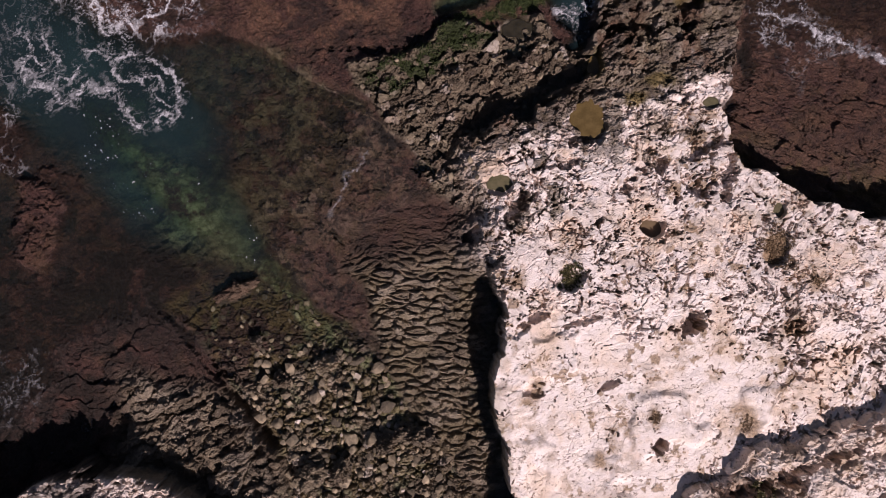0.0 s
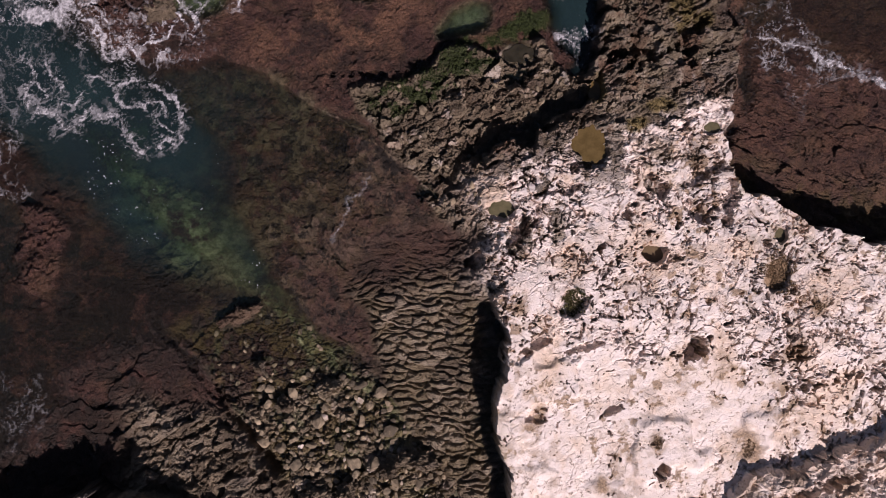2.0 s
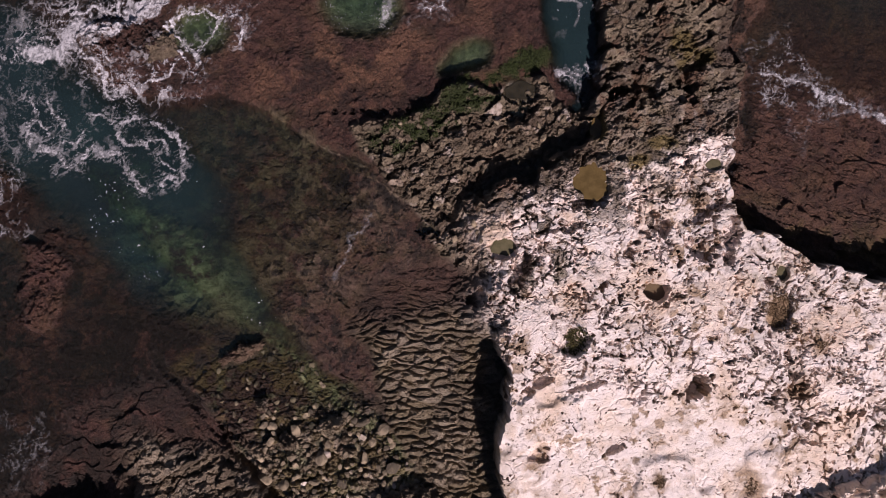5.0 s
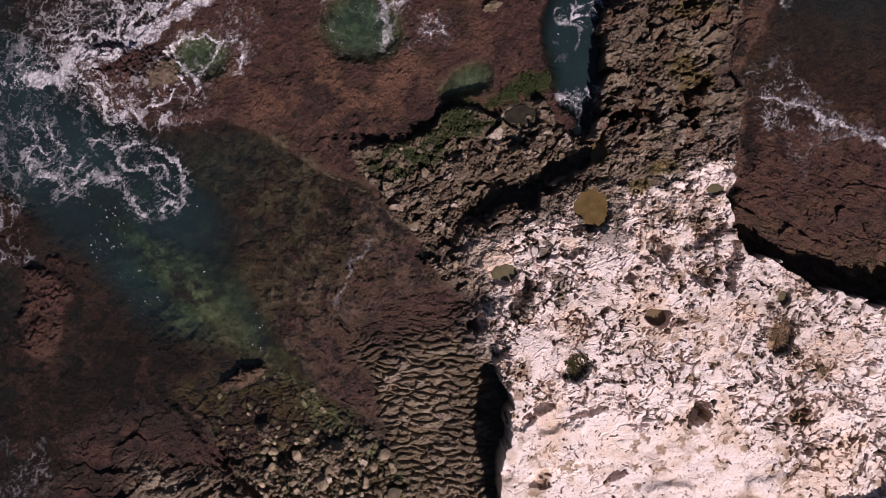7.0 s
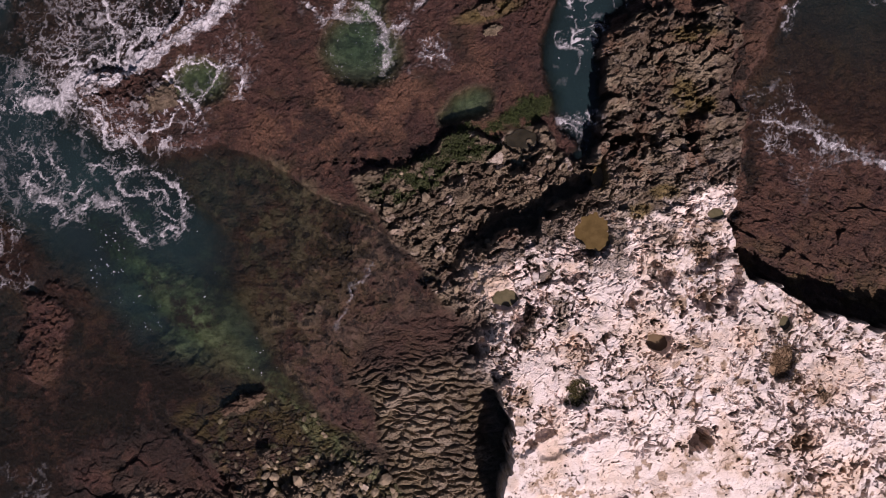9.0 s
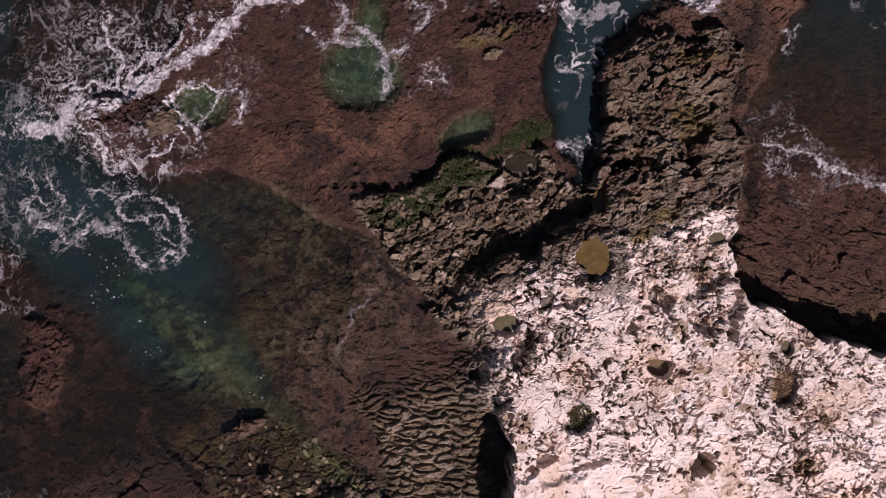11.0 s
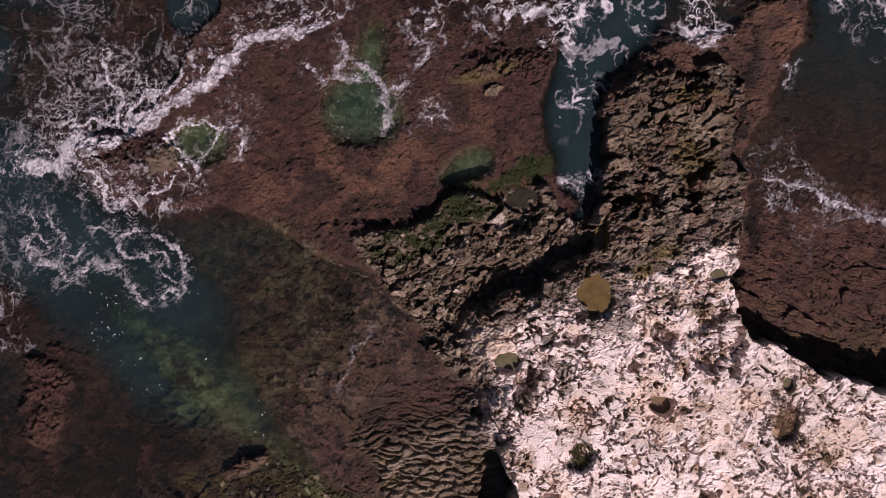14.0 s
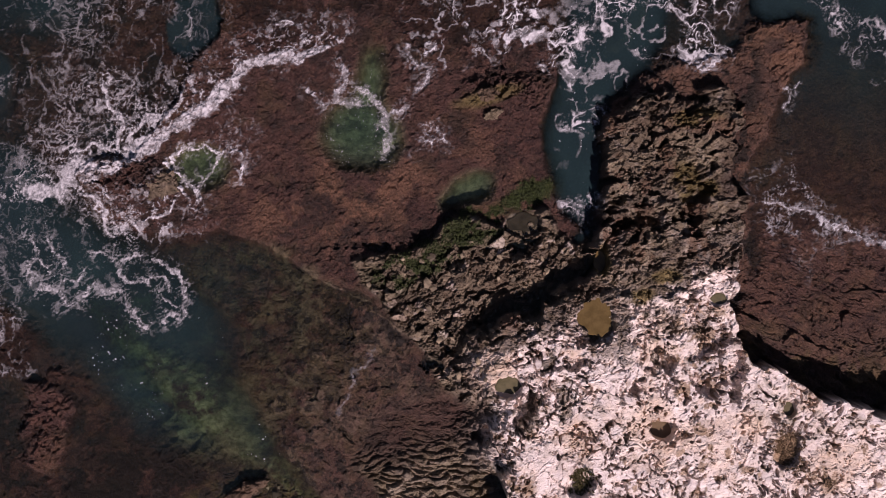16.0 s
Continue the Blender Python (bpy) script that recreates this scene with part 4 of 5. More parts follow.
ZONES = (
    (0, "ground", "dark weedy sea bed of stone and sand under the water", "sea bed", "structure", ""),
    (1, "drowned_shelf", "brown drowned rock shelf with dark weed under shallow water", "rock", "", "slab"),
    (2, "reef_flat", "wet reddish-brown reef flat crusted with algae", "reef", "", "slab"),
    (3, "reef_flat", "dark reddish-brown reef sloping into the sea below the cliff", "reef", "", "slab"),
    (4, "reef_rock", "orange-brown rock patch just above the water", "reef", "", ""),
    (5, "broken_rock", "broken tan rock rubble with green seaweed on top", "rock", "", "block"),
    (6, "rock_shelf", "reddish-brown rock shelf with cracked blocks in the cliff's shade", "rock", "", "block"),
    (7, "cobble_bed", "brown gully floor packed with small cobbles", "rock", "", "cobble"),
    (8, "ribbed_rock", "brown rock shelf with long parallel eroded ribs", "rock", "", "rib"),
    (9, "algae_apron", "low rust-brown algae-covered rock rim around the headland", "reef", "", "slab"),
    (10, "headland", "rough brown stepped rock headland running into the sea", "rock", "", "ledge"),
    (11, "limestone_outcrop", "bleached white pitted limestone outcrop with steep edges", "rock", "", "slab"),
    (12, "limestone_ledge", "pale tan limestone ledge standing over the white outcrop", "rock", "", "block"),
    (13, "limestone_cliff", "high grey-white rock casting a deep black shadow", "rock", "", ""),
)
cell_zone, cell_piece = zone[:-1, :-1], piece[:-1, :-1]
in_view = (np.abs(X[:-1, :-1]) < EAST - 0.1) & (Y[:-1, :-1] > SOUTH + 0.1) & (Y[:-1, :-1] < NORTH - 0.1)
for number, name, label, category, kind, piece_name in ZONES:
    own = cell_zone == number
    parts, taken = [], np.zeros(own.shape, bool)
    if piece_name:
        ids, counts = np.unique(cell_piece[own & in_view & (cell_piece != 0)], return_counts=True)
        order = np.argsort(-counts)
        for g in ids[order][:min(290, int(np.sum(counts > 30)))]:
            whole = largest_part(own & in_view & (cell_piece == g))
            if whole.sum() > 30:
                taken |= whole
                parts.append(whole)
    if parts and number in (1, 5, 8, 9, 10):
        for loose in islands(own & in_view & ~taken)[1:60]:
            taken |= loose
            parts.append(loose)
    core = sheet("bedrock" if parts else name, AX, AY, H, own & ~taken, W, MAT_COAST)
    if not parts:
        tagged(core, label, category, "", kind)
        continue
    middle = Vector((float(X[:-1, :-1][own & in_view].mean()), float(Y[:-1, :-1][own & in_view].mean()), 0.0))
    thing = new(name)
    thing.location = middle
    tagged(thing, label, category, "", kind)
    for child in [core] + [cut_piece(piece_name, whole, W, MAT_COAST) for whole in parts]:
        child.parent = thing
        child.matrix_parent_inverse = Matrix.Translation(-middle)

# ---- the sea ----
sx, sy = AX[::2], AY[::2]
depth = np.maximum(0.0, -H[::2, ::2])
wet = H[::2, ::2] < 0.2
wet &= ~dry[::2, ::2]
keep = wet[:-1, :-1] | wet[1:, :-1] | wet[:-1, 1:] | wet[1:, 1:]
water = sheet("water", sx, sy, np.zeros_like(depth), keep, {"depth": depth}, MAT_WATER, True)
tagged(water, "clear teal sea water, shallow over the reef", "sea", "", "structure")


# ---- foam ----
def foam_patch(outline, soft, size, fill, strength, seed, label):
    """Foam that drifts on the water and runs over the reef: a web of strands, filled in where the sea breaks."""
    ox, oy = [p[0] for p in outline], [p[1] for p in outline]
    fx = np.arange(min(ox) - soft - 0.6, max(ox) + soft + 0.6, 0.042, dtype=np.float32)
    fy = np.arange(min(oy) - soft - 0.6, max(oy) + soft + 0.6, 0.042, dtype=np.float32)
    gx, gy = np.meshgrid(fx, fy, indexing="ij")
    qx = gx + 1.3 * size * (fbm(gx, gy, 1.6 * size, seed, 4, 0.55) - 0.5) * 1.6
    qy = gy + 1.3 * size * (fbm(gx, gy, 1.6 * size, seed + 9, 4, 0.55) - 0.5) * 1.6
    area = step(-soft, soft, inside(inside_map(outline), gx + 1.8 * (qx - gx), gy + 1.8 * (qy - gy)))
    big = 1 - np.abs(2 * vnoise(qx / size, qy / size, seed + 20) - 1)
    tiny = 1 - np.abs(2 * vnoise(2.3 * qx / size, 2.3 * qy / size, seed + 21) - 1)
    torn = fbm(gx, gy, 0.35, seed + 22, 4, 0.65)
    body = fbm(qx, qy, 1.5 * size, seed + 23, 5, 0.6)
    part = step(0.38, 0.60, fbm(gx, gy, 2.4 * size, seed + 24, 3))
    hole = cells(qx, qy, 0.45 * size, seed + 25)[0]
    fine = 1 - np.abs(2 * vnoise(5.1 * qx / size, 5.1 * qy / size, seed + 26) - 1)
    strand = np.maximum(step(0.87, 0.965, big), np.maximum(0.8 * step(0.88, 0.965, tiny) * part, 0.5 * step(0.84, 0.97, fine) * part))
    strand = strand * step(0.28, 0.52, torn) * (0.35 + 0.65 * part)
    mass = step(0.76 - 0.36 * fill, 0.86 - 0.36 * fill, body * (0.7 + 0.3 * area) + 0.25 * (torn - 0.5)) * (1 - 0.75 * step(0.55, 0.25, hole) * step(0.95, 0.5, fill))
    a = strength * area * np.clip(np.maximum(strand, mass * min(1.0, 2.0 * fill + 0.25) * (0.35 + 0.65 * np.maximum(step(0.55, 0.9, tiny), step(0.6, 0.92, fine)))), 0, 1)
    i = np.clip(np.searchsorted(AX, fx), 0, len(AX) - 1)
    j = np.clip(np.searchsorted(AY, fy), 0, len(AY) - 1)
    z = np.maximum(H[np.ix_(i, j)], 0.0) + 0.025 + 0.12 * a * fill
    full = np.maximum(np.maximum(a[:-1, :-1], a[1:, :-1]), np.maximum(a[:-1, 1:], a[1:, 1:])) > 0.03
    ob = sheet("sea_foam", fx, fy, z, full, {"foam": a}, MAT_FOAM, True)
    return tagged(ob, label, "foam", "sea foam", "stuff")


def foam_web(lines, strength, seed, label, tear=0.5, fray=0.45, reach=0.6, way=None):
    """Foam drawn out along lines by the swell: ragged bands full of holes, and threads that trail off them (to one side, where way is given)."""
    px, py = [p[0] for _, l in lines for p in l], [p[1] for _, l in lines for p in l]
    fx = np.arange(min(px) - reach - 0.4, max(px) + reach + 0.4, 0.042, dtype=np.float32)
    fy = np.arange(min(py) - reach - 0.4, max(py) + reach + 0.4, 0.042, dtype=np.float32)
    gx, gy = np.meshgrid(fx, fy, indexing="ij")
    wide_x, wide_y = fbm(gx, gy, 1.1, seed, 5, 0.62) - 0.5, fbm(gx, gy, 1.1, seed + 9, 5, 0.62) - 0.5
    qx, qy = gx + 1.0 * wide_x, gy + 1.0 * wide_y
    torn, speck = fbm(gx, gy, 0.34, seed + 22, 4, 0.65), fbm(gx, gy, 0.13, seed + 27, 3, 0.6)
    near, other = cells(gx + 1.6 * wide_x, gy + 1.6 * wide_y, 0.5, seed + 30)[:2]
    small, next_one = cells(gx + 1.2 * wide_y, gy - 1.2 * wide_x, 0.24, seed + 33)[:2]
    open_water = np.maximum(step(0.16, 0.34, other - near), 0.7 * step(0.2, 0.4, next_one - small)) * step(0.36, 0.52, torn)
    tx, ty = (way or (1.0, 0.6))
    thread = 1 - np.abs(2 * vnoise((qx * ty - qy * tx) / 0.26, (qx * tx + qy * ty) / 0.9, seed + 20) - 1)
    web = np.maximum(step(0.82, 0.95, thread), 1 - step(0.03, 0.12, other - near)) * step(0.40, 0.55, torn)
    a = np.zeros(gx.shape, np.float32)
    for width, points in lines:
        best, side = np.full(gx.shape, 1e9, np.float32), np.zeros(gx.shape, np.float32)
        for (ax, ay), (bx, by) in zip(points, points[1:]):
            ex, ey = bx - ax, by - ay
            t = np.clip(((qx - ax) * ex + (qy - ay) * ey) / (ex * ex + ey * ey), 0, 1)
            ux, uy = qx - ax - t * ex, qy - ay - t * ey
            d = ux * ux + uy * uy
            if way:
                side = np.where(d < best, ux * tx + uy * ty, side)
            best = np.minimum(best, d)
        d = np.sqrt(best) + width * 1.5 * (torn - 0.5)
        body = step(width, 0.5 * width, d) * (1 - tear * open_water) * (0.45 + 0.55 * step(0.36, 0.58, speck))
        trail = step(width + reach, width, d) * (step(-0.1, 0.15, side) if way else 1.0)
        a = np.maximum(a, np.maximum(body, fray * trail * web))
    a = strength * a
    i = np.clip(np.searchsorted(AX, fx), 0, len(AX) - 1)
    j = np.clip(np.searchsorted(AY, fy), 0, len(AY) - 1)
    z = np.maximum(H[np.ix_(i, j)], 0.0) + 0.03 + 0.10 * a
    full = np.maximum(np.maximum(a[:-1, :-1], a[1:, :-1]), np.maximum(a[:-1, 1:], a[1:, 1:])) > 0.03
    ob = sheet("sea_foam", fx, fy, z, full, {"foam": a}, MAT_FOAM, True)
    return tagged(ob, label, "foam", "sea foam", "stuff")


foam_web([
    (0.26, [(-22.3, 10.1), (-22.0, 9.5), (-21.4, 9.0), (-20.6, 8.8), (-20.2, 8.1), (-19.6, 7.9), (-19.3, 8.5), (-18.7, 9.0)]),
    (0.20, [(-18.7, 9.0), (-18.1, 8.7), (-17.4, 8.6), (-16.9, 8.1), (-16.5, 7.3), (-16.1, 6.8)]),
    (0.10, [(-15.7, 10.4), (-15.1, 10.1), (-14.5, 9.7), (-14.1, 9.1), (-14.0, 8.3)]),
    (0.19, [(-14.0, 8.4), (-14.1, 7.7), (-14.4, 7.5), (-14.9, 7.7), (-15.1, 7.0)]),
    (0.11, [(-17.5, 9.5), (-17.3, 10.1), (-17.0, 10.5)]),
    (0.11, [(-17.5, 9.5), (-17.0, 9.3), (-16.3, 9.1), (-15.7, 9.6), (-15.1, 9.4), (-14.8, 9.0)]),
    (0.05, [(-15.5, 9.0), (-15.1, 8.4), (-14.6, 8.1)]),
    (0.09, [(-21.0, 11.7), (-21.0, 10.9), (-20.4, 10.4), (-20.4, 9.8)]),
    (0.10, [(-22.3, 12.0), (-22.0, 11.4), (-21.9, 10.6), (-22.3, 10.1)]),
    (0.07, [(-21.9, 10.5), (-21.2, 10.3), (-21.2, 9.8)]),
    (0.09, [(-20.6, 8.8), (-20.2, 9.4), (-19.5, 9.2), (-19.1, 10.0)]),
    (0.06, [(-18.8, 10.9), (-18.2, 10.8), (-17.9, 10.3)]),
], 0.55, 700, "lacy looped patch of grey-white foam drifting on teal water", 0.9, 0.5)
foam_web([
    (0.55, [(-21.8, 14.1), (-20.5, 14.0), (-20.1, 14.8), (-19.7, 15.6)]),
    (0.45, [(-19.7, 15.6), (-18.7, 15.2), (-17.5, 15.4), (-16.5, 16.1), (-14.7, 16.9)]),
    (0.50, [(-14.7, 17.1), (-13.5, 17.7), (-12.2, 18.4)]),
    (0.35, [(-12.2, 18.4), (-11.6, 19.4), (-10.3, 20.5), (-8.8, 20.8), (-6.4, 21.2)]),
    (0.16, [(-19.0, 14.0), (-18.4, 13.4), (-18.0, 12.3), (-17.7, 11.7)]),
    (0.10, [(-16.8, 12.3), (-16.3, 11.7), (-16.0, 12.5), (-14.7, 12.8), (-14.4, 13.5)]),
    (0.14, [(-20.0, 16.2), (-18.8, 16.5), (-17.4, 16.3), (-17.2, 18.2), (-18.0, 19.4)]),
    (0.16, [(-16.8, 16.8), (-15.9, 17.9), (-14.7, 17.9), (-13.8, 19.1)]),
], 0.70, 730, "breaking white wave front running onto the reef", 0.25, 0.75, 2.4, (-0.45, 0.9))
foam_web([
    (0.09, [(-14.7, 15.4), (-14.1, 16.2), (-12.8, 16.3), (-11.9, 16.0), (-10.9, 16.0), (-10.7, 15.3), (-11.3, 14.5)]),
    (0.08, [(-14.7, 15.3), (-13.8, 14.5), (-13.2, 14.3), (-12.2, 15.1), (-11.6, 16.0)]),
    (0.21, [(-13.2, 14.3), (-12.9, 13.7)]),
    (0.06, [(-14.8, 14.5), (-14.1, 14.0), (-13.1, 13.2)]),
], 0.8, 740, "thin foam rings round the small green pool", 0.8)
foam_web([
    (0.26, [(-5.7, 20.6), (-5.4, 19.4), (-5.8, 18.7), (-4.8, 18.4)]),
    (0.22, [(-4.8, 19.1), (-3.8, 18.4), (-3.2, 17.7), (-3.2, 16.8), (-3.3, 15.9)]),
    (0.19, [(-3.2, 17.5), (-2.1, 18.2)]),
    (0.22, [(-2.0, 20.9), (-1.1, 20.0), (-1.3, 19.1)]),
    (0.09, [(-7.2, 19.1), (-6.6, 18.4), (-5.8, 18.5)]),
], 0.5, 750, "grey foam veil sliding over the round green pool", 0.75)
foam_web([
    (0.04, [(-4.2, 5.6), (-4.7, 4.8), (-5.1, 4.2), (-5.6, 3.0), (-5.8, 2.1)]),
], 0.32, 770, "thin foam trickle on the drowned rock shelf", 0.5, 0.3, 0.3)
foam_web([
    (0.10, [(16.6, 12.9), (17.8, 12.6), (19.2, 11.9)]),
    (0.15, [(19.2, 11.9), (20.6, 11.3), (21.8, 10.7), (24.5, 10.2)]),
], 0.6, 780, "narrow white wave line running over the dark reef", 0.4, 0.4, 0.45, (0.4, 0.9))
foam_patch([(-23.2, 16.2), (-21.7, 18.2), (-19.6, 20.5), (-16.6, 21.4), (-14.5, 23.7), (-12.1, 23.1), (-13.1, 20.1), (-14.6,
           18.1), (-16.4, 16.0), (-19.7, 15.7)], 1.2, 0.8, 0.06, 0.4, 760,
           "torn web of foam behind the breaking wave")
foam_patch([(-19.4, 14.3), (-17.9, 13.8), (-16.8, 12.6), (-15.0, 12.9), (-12.6, 13.8), (-12.4, 11.8), (-14.7, 12.0), (-15.8,
           10.6), (-17.2, 10.0), (-18.0, 11.6), (-19.1, 12.7)], 0.4, 0.6, 0.12, 0.6, 790,
           "white foam washing over the reef's edge")
foam_patch([(-2.9, 25.6), (-1.6, 23.1), (-1.2, 21.1), (-0.3, 20.3), (1.4, 20.9), (5.7, 21.4), (5.8, 25.4)], 0.6, 0.8, 0.34,
           0.9, 850,
           "white foam strands spilling over the reef flat")
foam_patch([(5.8, 26.0), (15.7, 25.8), (15.0, 20.7), (13.2, 20.5), (10.6, 19.9), (8.6, 18.0), (7.9, 15.2), (6.3, 15.8), (5.7,
           20.9)], 0.6, 0.9, 0.3, 0.9, 910,
           "thick swirling foam in the mouth of the inlet")
foam_patch([(6.0, 13.4), (7.9, 13.7), (7.5, 11.7), (6.4, 11.9)], 0.3, 0.45, 0.25, 0.6, 940,
           "thin foam flecks at the end of the inlet")
foam_patch([(15.8, 14.5), (18.2, 15.6), (18.1, 13.9), (19.3, 13.3), (20.4, 11.5), (22.7, 10.9), (22.5, 10.3), (20.1, 10.8),
           (18.3, 9.0), (17.3, 11.3), (16.0, 10.8)], 0.5, 0.55, 0.03, 0.4, 970,
           "thin lilac web of foam over the dark reef")
foam_patch([(-25.6, -5.4), (-21.8, -5.0), (-20.9, -5.7), (-20.6, -6.9), (-21.5, -8.4), (-25.6, -9.6)], 0.5, 0.5, -0.2, 0.15,
           1030,
           "scattered foam flecks over the drowned reef")
foam_patch([(-25.7, 9.1), (-22.7, 8.8), (-21.8, 6.7), (-22.1, 4.9), (-25.7, 3.7)], 0.5, 0.6, 0.04, 0.4, 1060,
           "foam streaks washing over the reef's edge")
foam_patch([(19.2, 23.3), (20.9, 22.7), (23.9, 21.5), (23.8, 19.1), (21.8, 20.0), (19.8, 21.8)], 0.6, 0.7, 0.22, 0.6, 1090,
           "loose foam on the open sea beside the headland")
foam_patch([(-9.5, 23.3), (-7.7, 23.0), (-8.0, 20.0), (-8.9, 20.2)], 0.4, 0.5, 0.38, 0.85, 1120,
           "white foam splash on the brown reef")
foam_patch([(17.5, 18.9), (18.5, 18.9), (18.4, 17.9), (17.5, 17.7)], 0.15, 0.5, 0.5, 0.5, 1150,
           "small grey foam patch on calm water")
foam_patch([(-23.3, 27.1), (-13.5, 26.9), (-15.7, 22.2), (-19.9, 20.2), (-23.5, 18.2)], 1, 0.8, 0.02, 0.25, 1180,
           "faint foam streaks on the open sea")
foam_patch([(-1.0, 17.8), (0.2, 17.2), (-0.1, 15.7), (-1.6, 15.2), (-2.2, 15.8)], 0.3, 0.5, 0.2, 0.6, 1210,
           "thin foam trickle across the reef flat")
foam_patch([(-25.3, 13.2), (-22.1, 12.3), (-20.3, 10.8), (-19.8, 8.4), (-21.6, 7.8), (-25.4, 8.2)], 0.6, 0.9, 0.02, 0.2,
           1240,
           "lacy foam drifting in the teal gully mouth")
foam_patch([(-25.3, 17.2), (-20.9, 15.9), (-18.8, 14.4), (-19.7, 12.3), (-21.8, 11.8), (-25.4, 11.5)], 0.7, 0.6, 0.0, 0.15,
           1270,
           "scattered foam flecks on the teal water")
foam_patch([(-13.4, 18.9), (-11.0, 18.3), (-9.6, 16.8), (-10.5, 15.0), (-11.7, 16.5), (-13.4, 17.6)], 0.4, 0.4, 0.1, 0.45,
           1300,
           "fine foam streaks sliding over the brown reef")



# ---- stones ----
def stone_mesh(name, seed, flat, material, points=17):
    """An angular stone about one metre across: the hull of scattered points, its edges worn."""
    rng = np.random.RandomState(seed)
    bm = bmesh.new()
    for _ in range(points):
        d = rng.normal(size=3)
        d /= np.linalg.norm(d)
        bm.verts.new((0.5 * d[0], 0.5 * d[1] * rng.uniform(0.65, 1.0), 0.5 * flat * d[2]))
    hull = bmesh.ops.convex_hull(bm, input=bm.verts)
    spare = {g for g in hull["geom_interior"] + hull["geom_unused"] if isinstance(g, bmesh.types.BMVert)}
    bmesh.ops.delete(bm, geom=list(spare), context="VERTS")
    bmesh.ops.bevel(bm, geom=bm.edges[:], offset=0.03, segments=1, affect="EDGES", clamp_overlap=True)
    me = bpy.data.meshes.new(name)
    bm.to_mesh(me)
    bm.free()
    me.materials.append(material)
    return me


MAT_STONE = stone_material("gully_stone", (0.06, 0.046, 0.032), (0.36, 0.275, 0.185), 2.6)
MAT_PALE = stone_material("pale_stone", (0.36, 0.29, 0.23), (0.60, 0.50, 0.44), 3.0, 0.85, (0.2, 0.15, 0.11))
PROTOS = [stone_mesh("stone", 500 + k, (0.5, 0.65, 0.8)[k % 3], MAT_STONE) for k in range(12)]
PALES = [stone_mesh("pale_stone", 540 + k, (0.5, 0.65, 0.8)[k % 3], MAT_PALE) for k in range(5)]
rng = np.random.RandomState(7)


def put_stone(name, mesh, x, y, size, label, group, sink=0.25):
    ob = new(name, mesh)
    s = size * rng.uniform(0.7, 1.3, 3)
    z = max(height(x, y), height(x + 0.15 * size, y), height(x, y + 0.15 * size)) - sink * size * 0.5 + 0.12 * size
    ob.matrix_world = Matrix.LocRotScale((x, y, z), Euler(rng.uniform((-0.35, -0.35, 0), (0.35, 0.35, 6.28))), Vector(s))
    return tagged(ob, label, "stone", group)


valley_map, wedge_map = inside_map(VALLEY), inside_map(WEDGE)


def scatter(table, count, box, sizes, meshes, name, label, group, margin=0.15, gap=0.75):
    placed = []
    for _ in range(count * 40):
        x, y = rng.uniform(box[0], box[1]), rng.uniform(box[2], box[3])
        size = sizes[0] * (sizes[1] / sizes[0]) ** (rng.rand() ** 1.8)
        if float(inside(table, np.array([x]), np.array([y]))[0]) < margin:
            continue
        if any((x - a) ** 2 + (y - b) ** 2 < (gap * 0.5 * (size + c)) ** 2 for a, b, c in placed):
            continue
        placed.append((x, y, size))
        put_stone(name, meshes[rng.randint(len(meshes))], x, y, size, label, group)
        if len(placed) >= count:
            break


scatter(valley_map, 260, (-10.0, 0.5, -13.5, -5.0), (0.3, 1.15), PROTOS, "stone", "angular tan-brown stone lying in the rubble of the gully", "gully stones")
scatter(valley_map, 60, (-12.5, -4.0, -6.0, -1.2), (0.22, 0.5), PROTOS, "stone", "small dark wet stone on the drowned gully floor", "gully stones")
scatter(wedge_map, 55, (-4.5, 6.0, 4.0, 12.0), (0.25, 0.6), PROTOS, "stone", "angular tan stone loose on the broken rock", "wedge stones", 0.3)
scatter(valley_map, 22, (-9.0, -1.0, -13.0, -5.5), (0.25, 0.6), PALES, "pale_stone", "pale sunlit stone among the brown rubble", "pale stones")


def boulder(name, x, y, rx, ry, rz, turn, tilt, seed, crust, label, rise=0.0):
    """A large worn boulder: a dense ball pressed, chipped and roughened."""
    bm = bmesh.new()
    bmesh.ops.create_icosphere(bm, subdivisions=5, radius=1.0)
    r = np.random.RandomState(seed)
    cuts = [(Vector(r.normal(size=3)).normalized(), r.uniform(0.62, 0.9)) for _ in range(16)]
    for v in bm.verts:
        p = v.co.copy()
        for n, d in cuts:
            over = p.dot(n) - d
            if over > 0:
                p -= n * over * 0.55
        p *= 1 + 0.34 * noise.fractal(p * 2.1 + Vector((seed, 0, 0)), 0.55, 2.1, 7) + 0.08 * noise.noise(p * 7)
        q = Vector((p.x * rx, p.y * ry, p.z * rz))
        rough = 0.16 * noise.fractal(q * 2.6 + Vector((0, seed, 0)), 0.6, 2.1, 5) + 0.07 * noise.noise(q * 8.0)
        v.co = q + p.normalized() * rough
    me = bpy.data.meshes.new(name)
    bm.to_mesh(me)
    bm.free()
    for key, value in crust.items():
        me.attributes.new(key, "FLOAT", "POINT").data.foreach_set("value", np.full(len(me.vertices), value, np.float32))
    me.materials.append(MAT_COAST)
    ob = new(name, me)
    ob.matrix_world = pose(x, y, height(x, y) + 0.3 * rz + rise, tilt, 0, turn)
    return tagged(ob, label, "boulder")


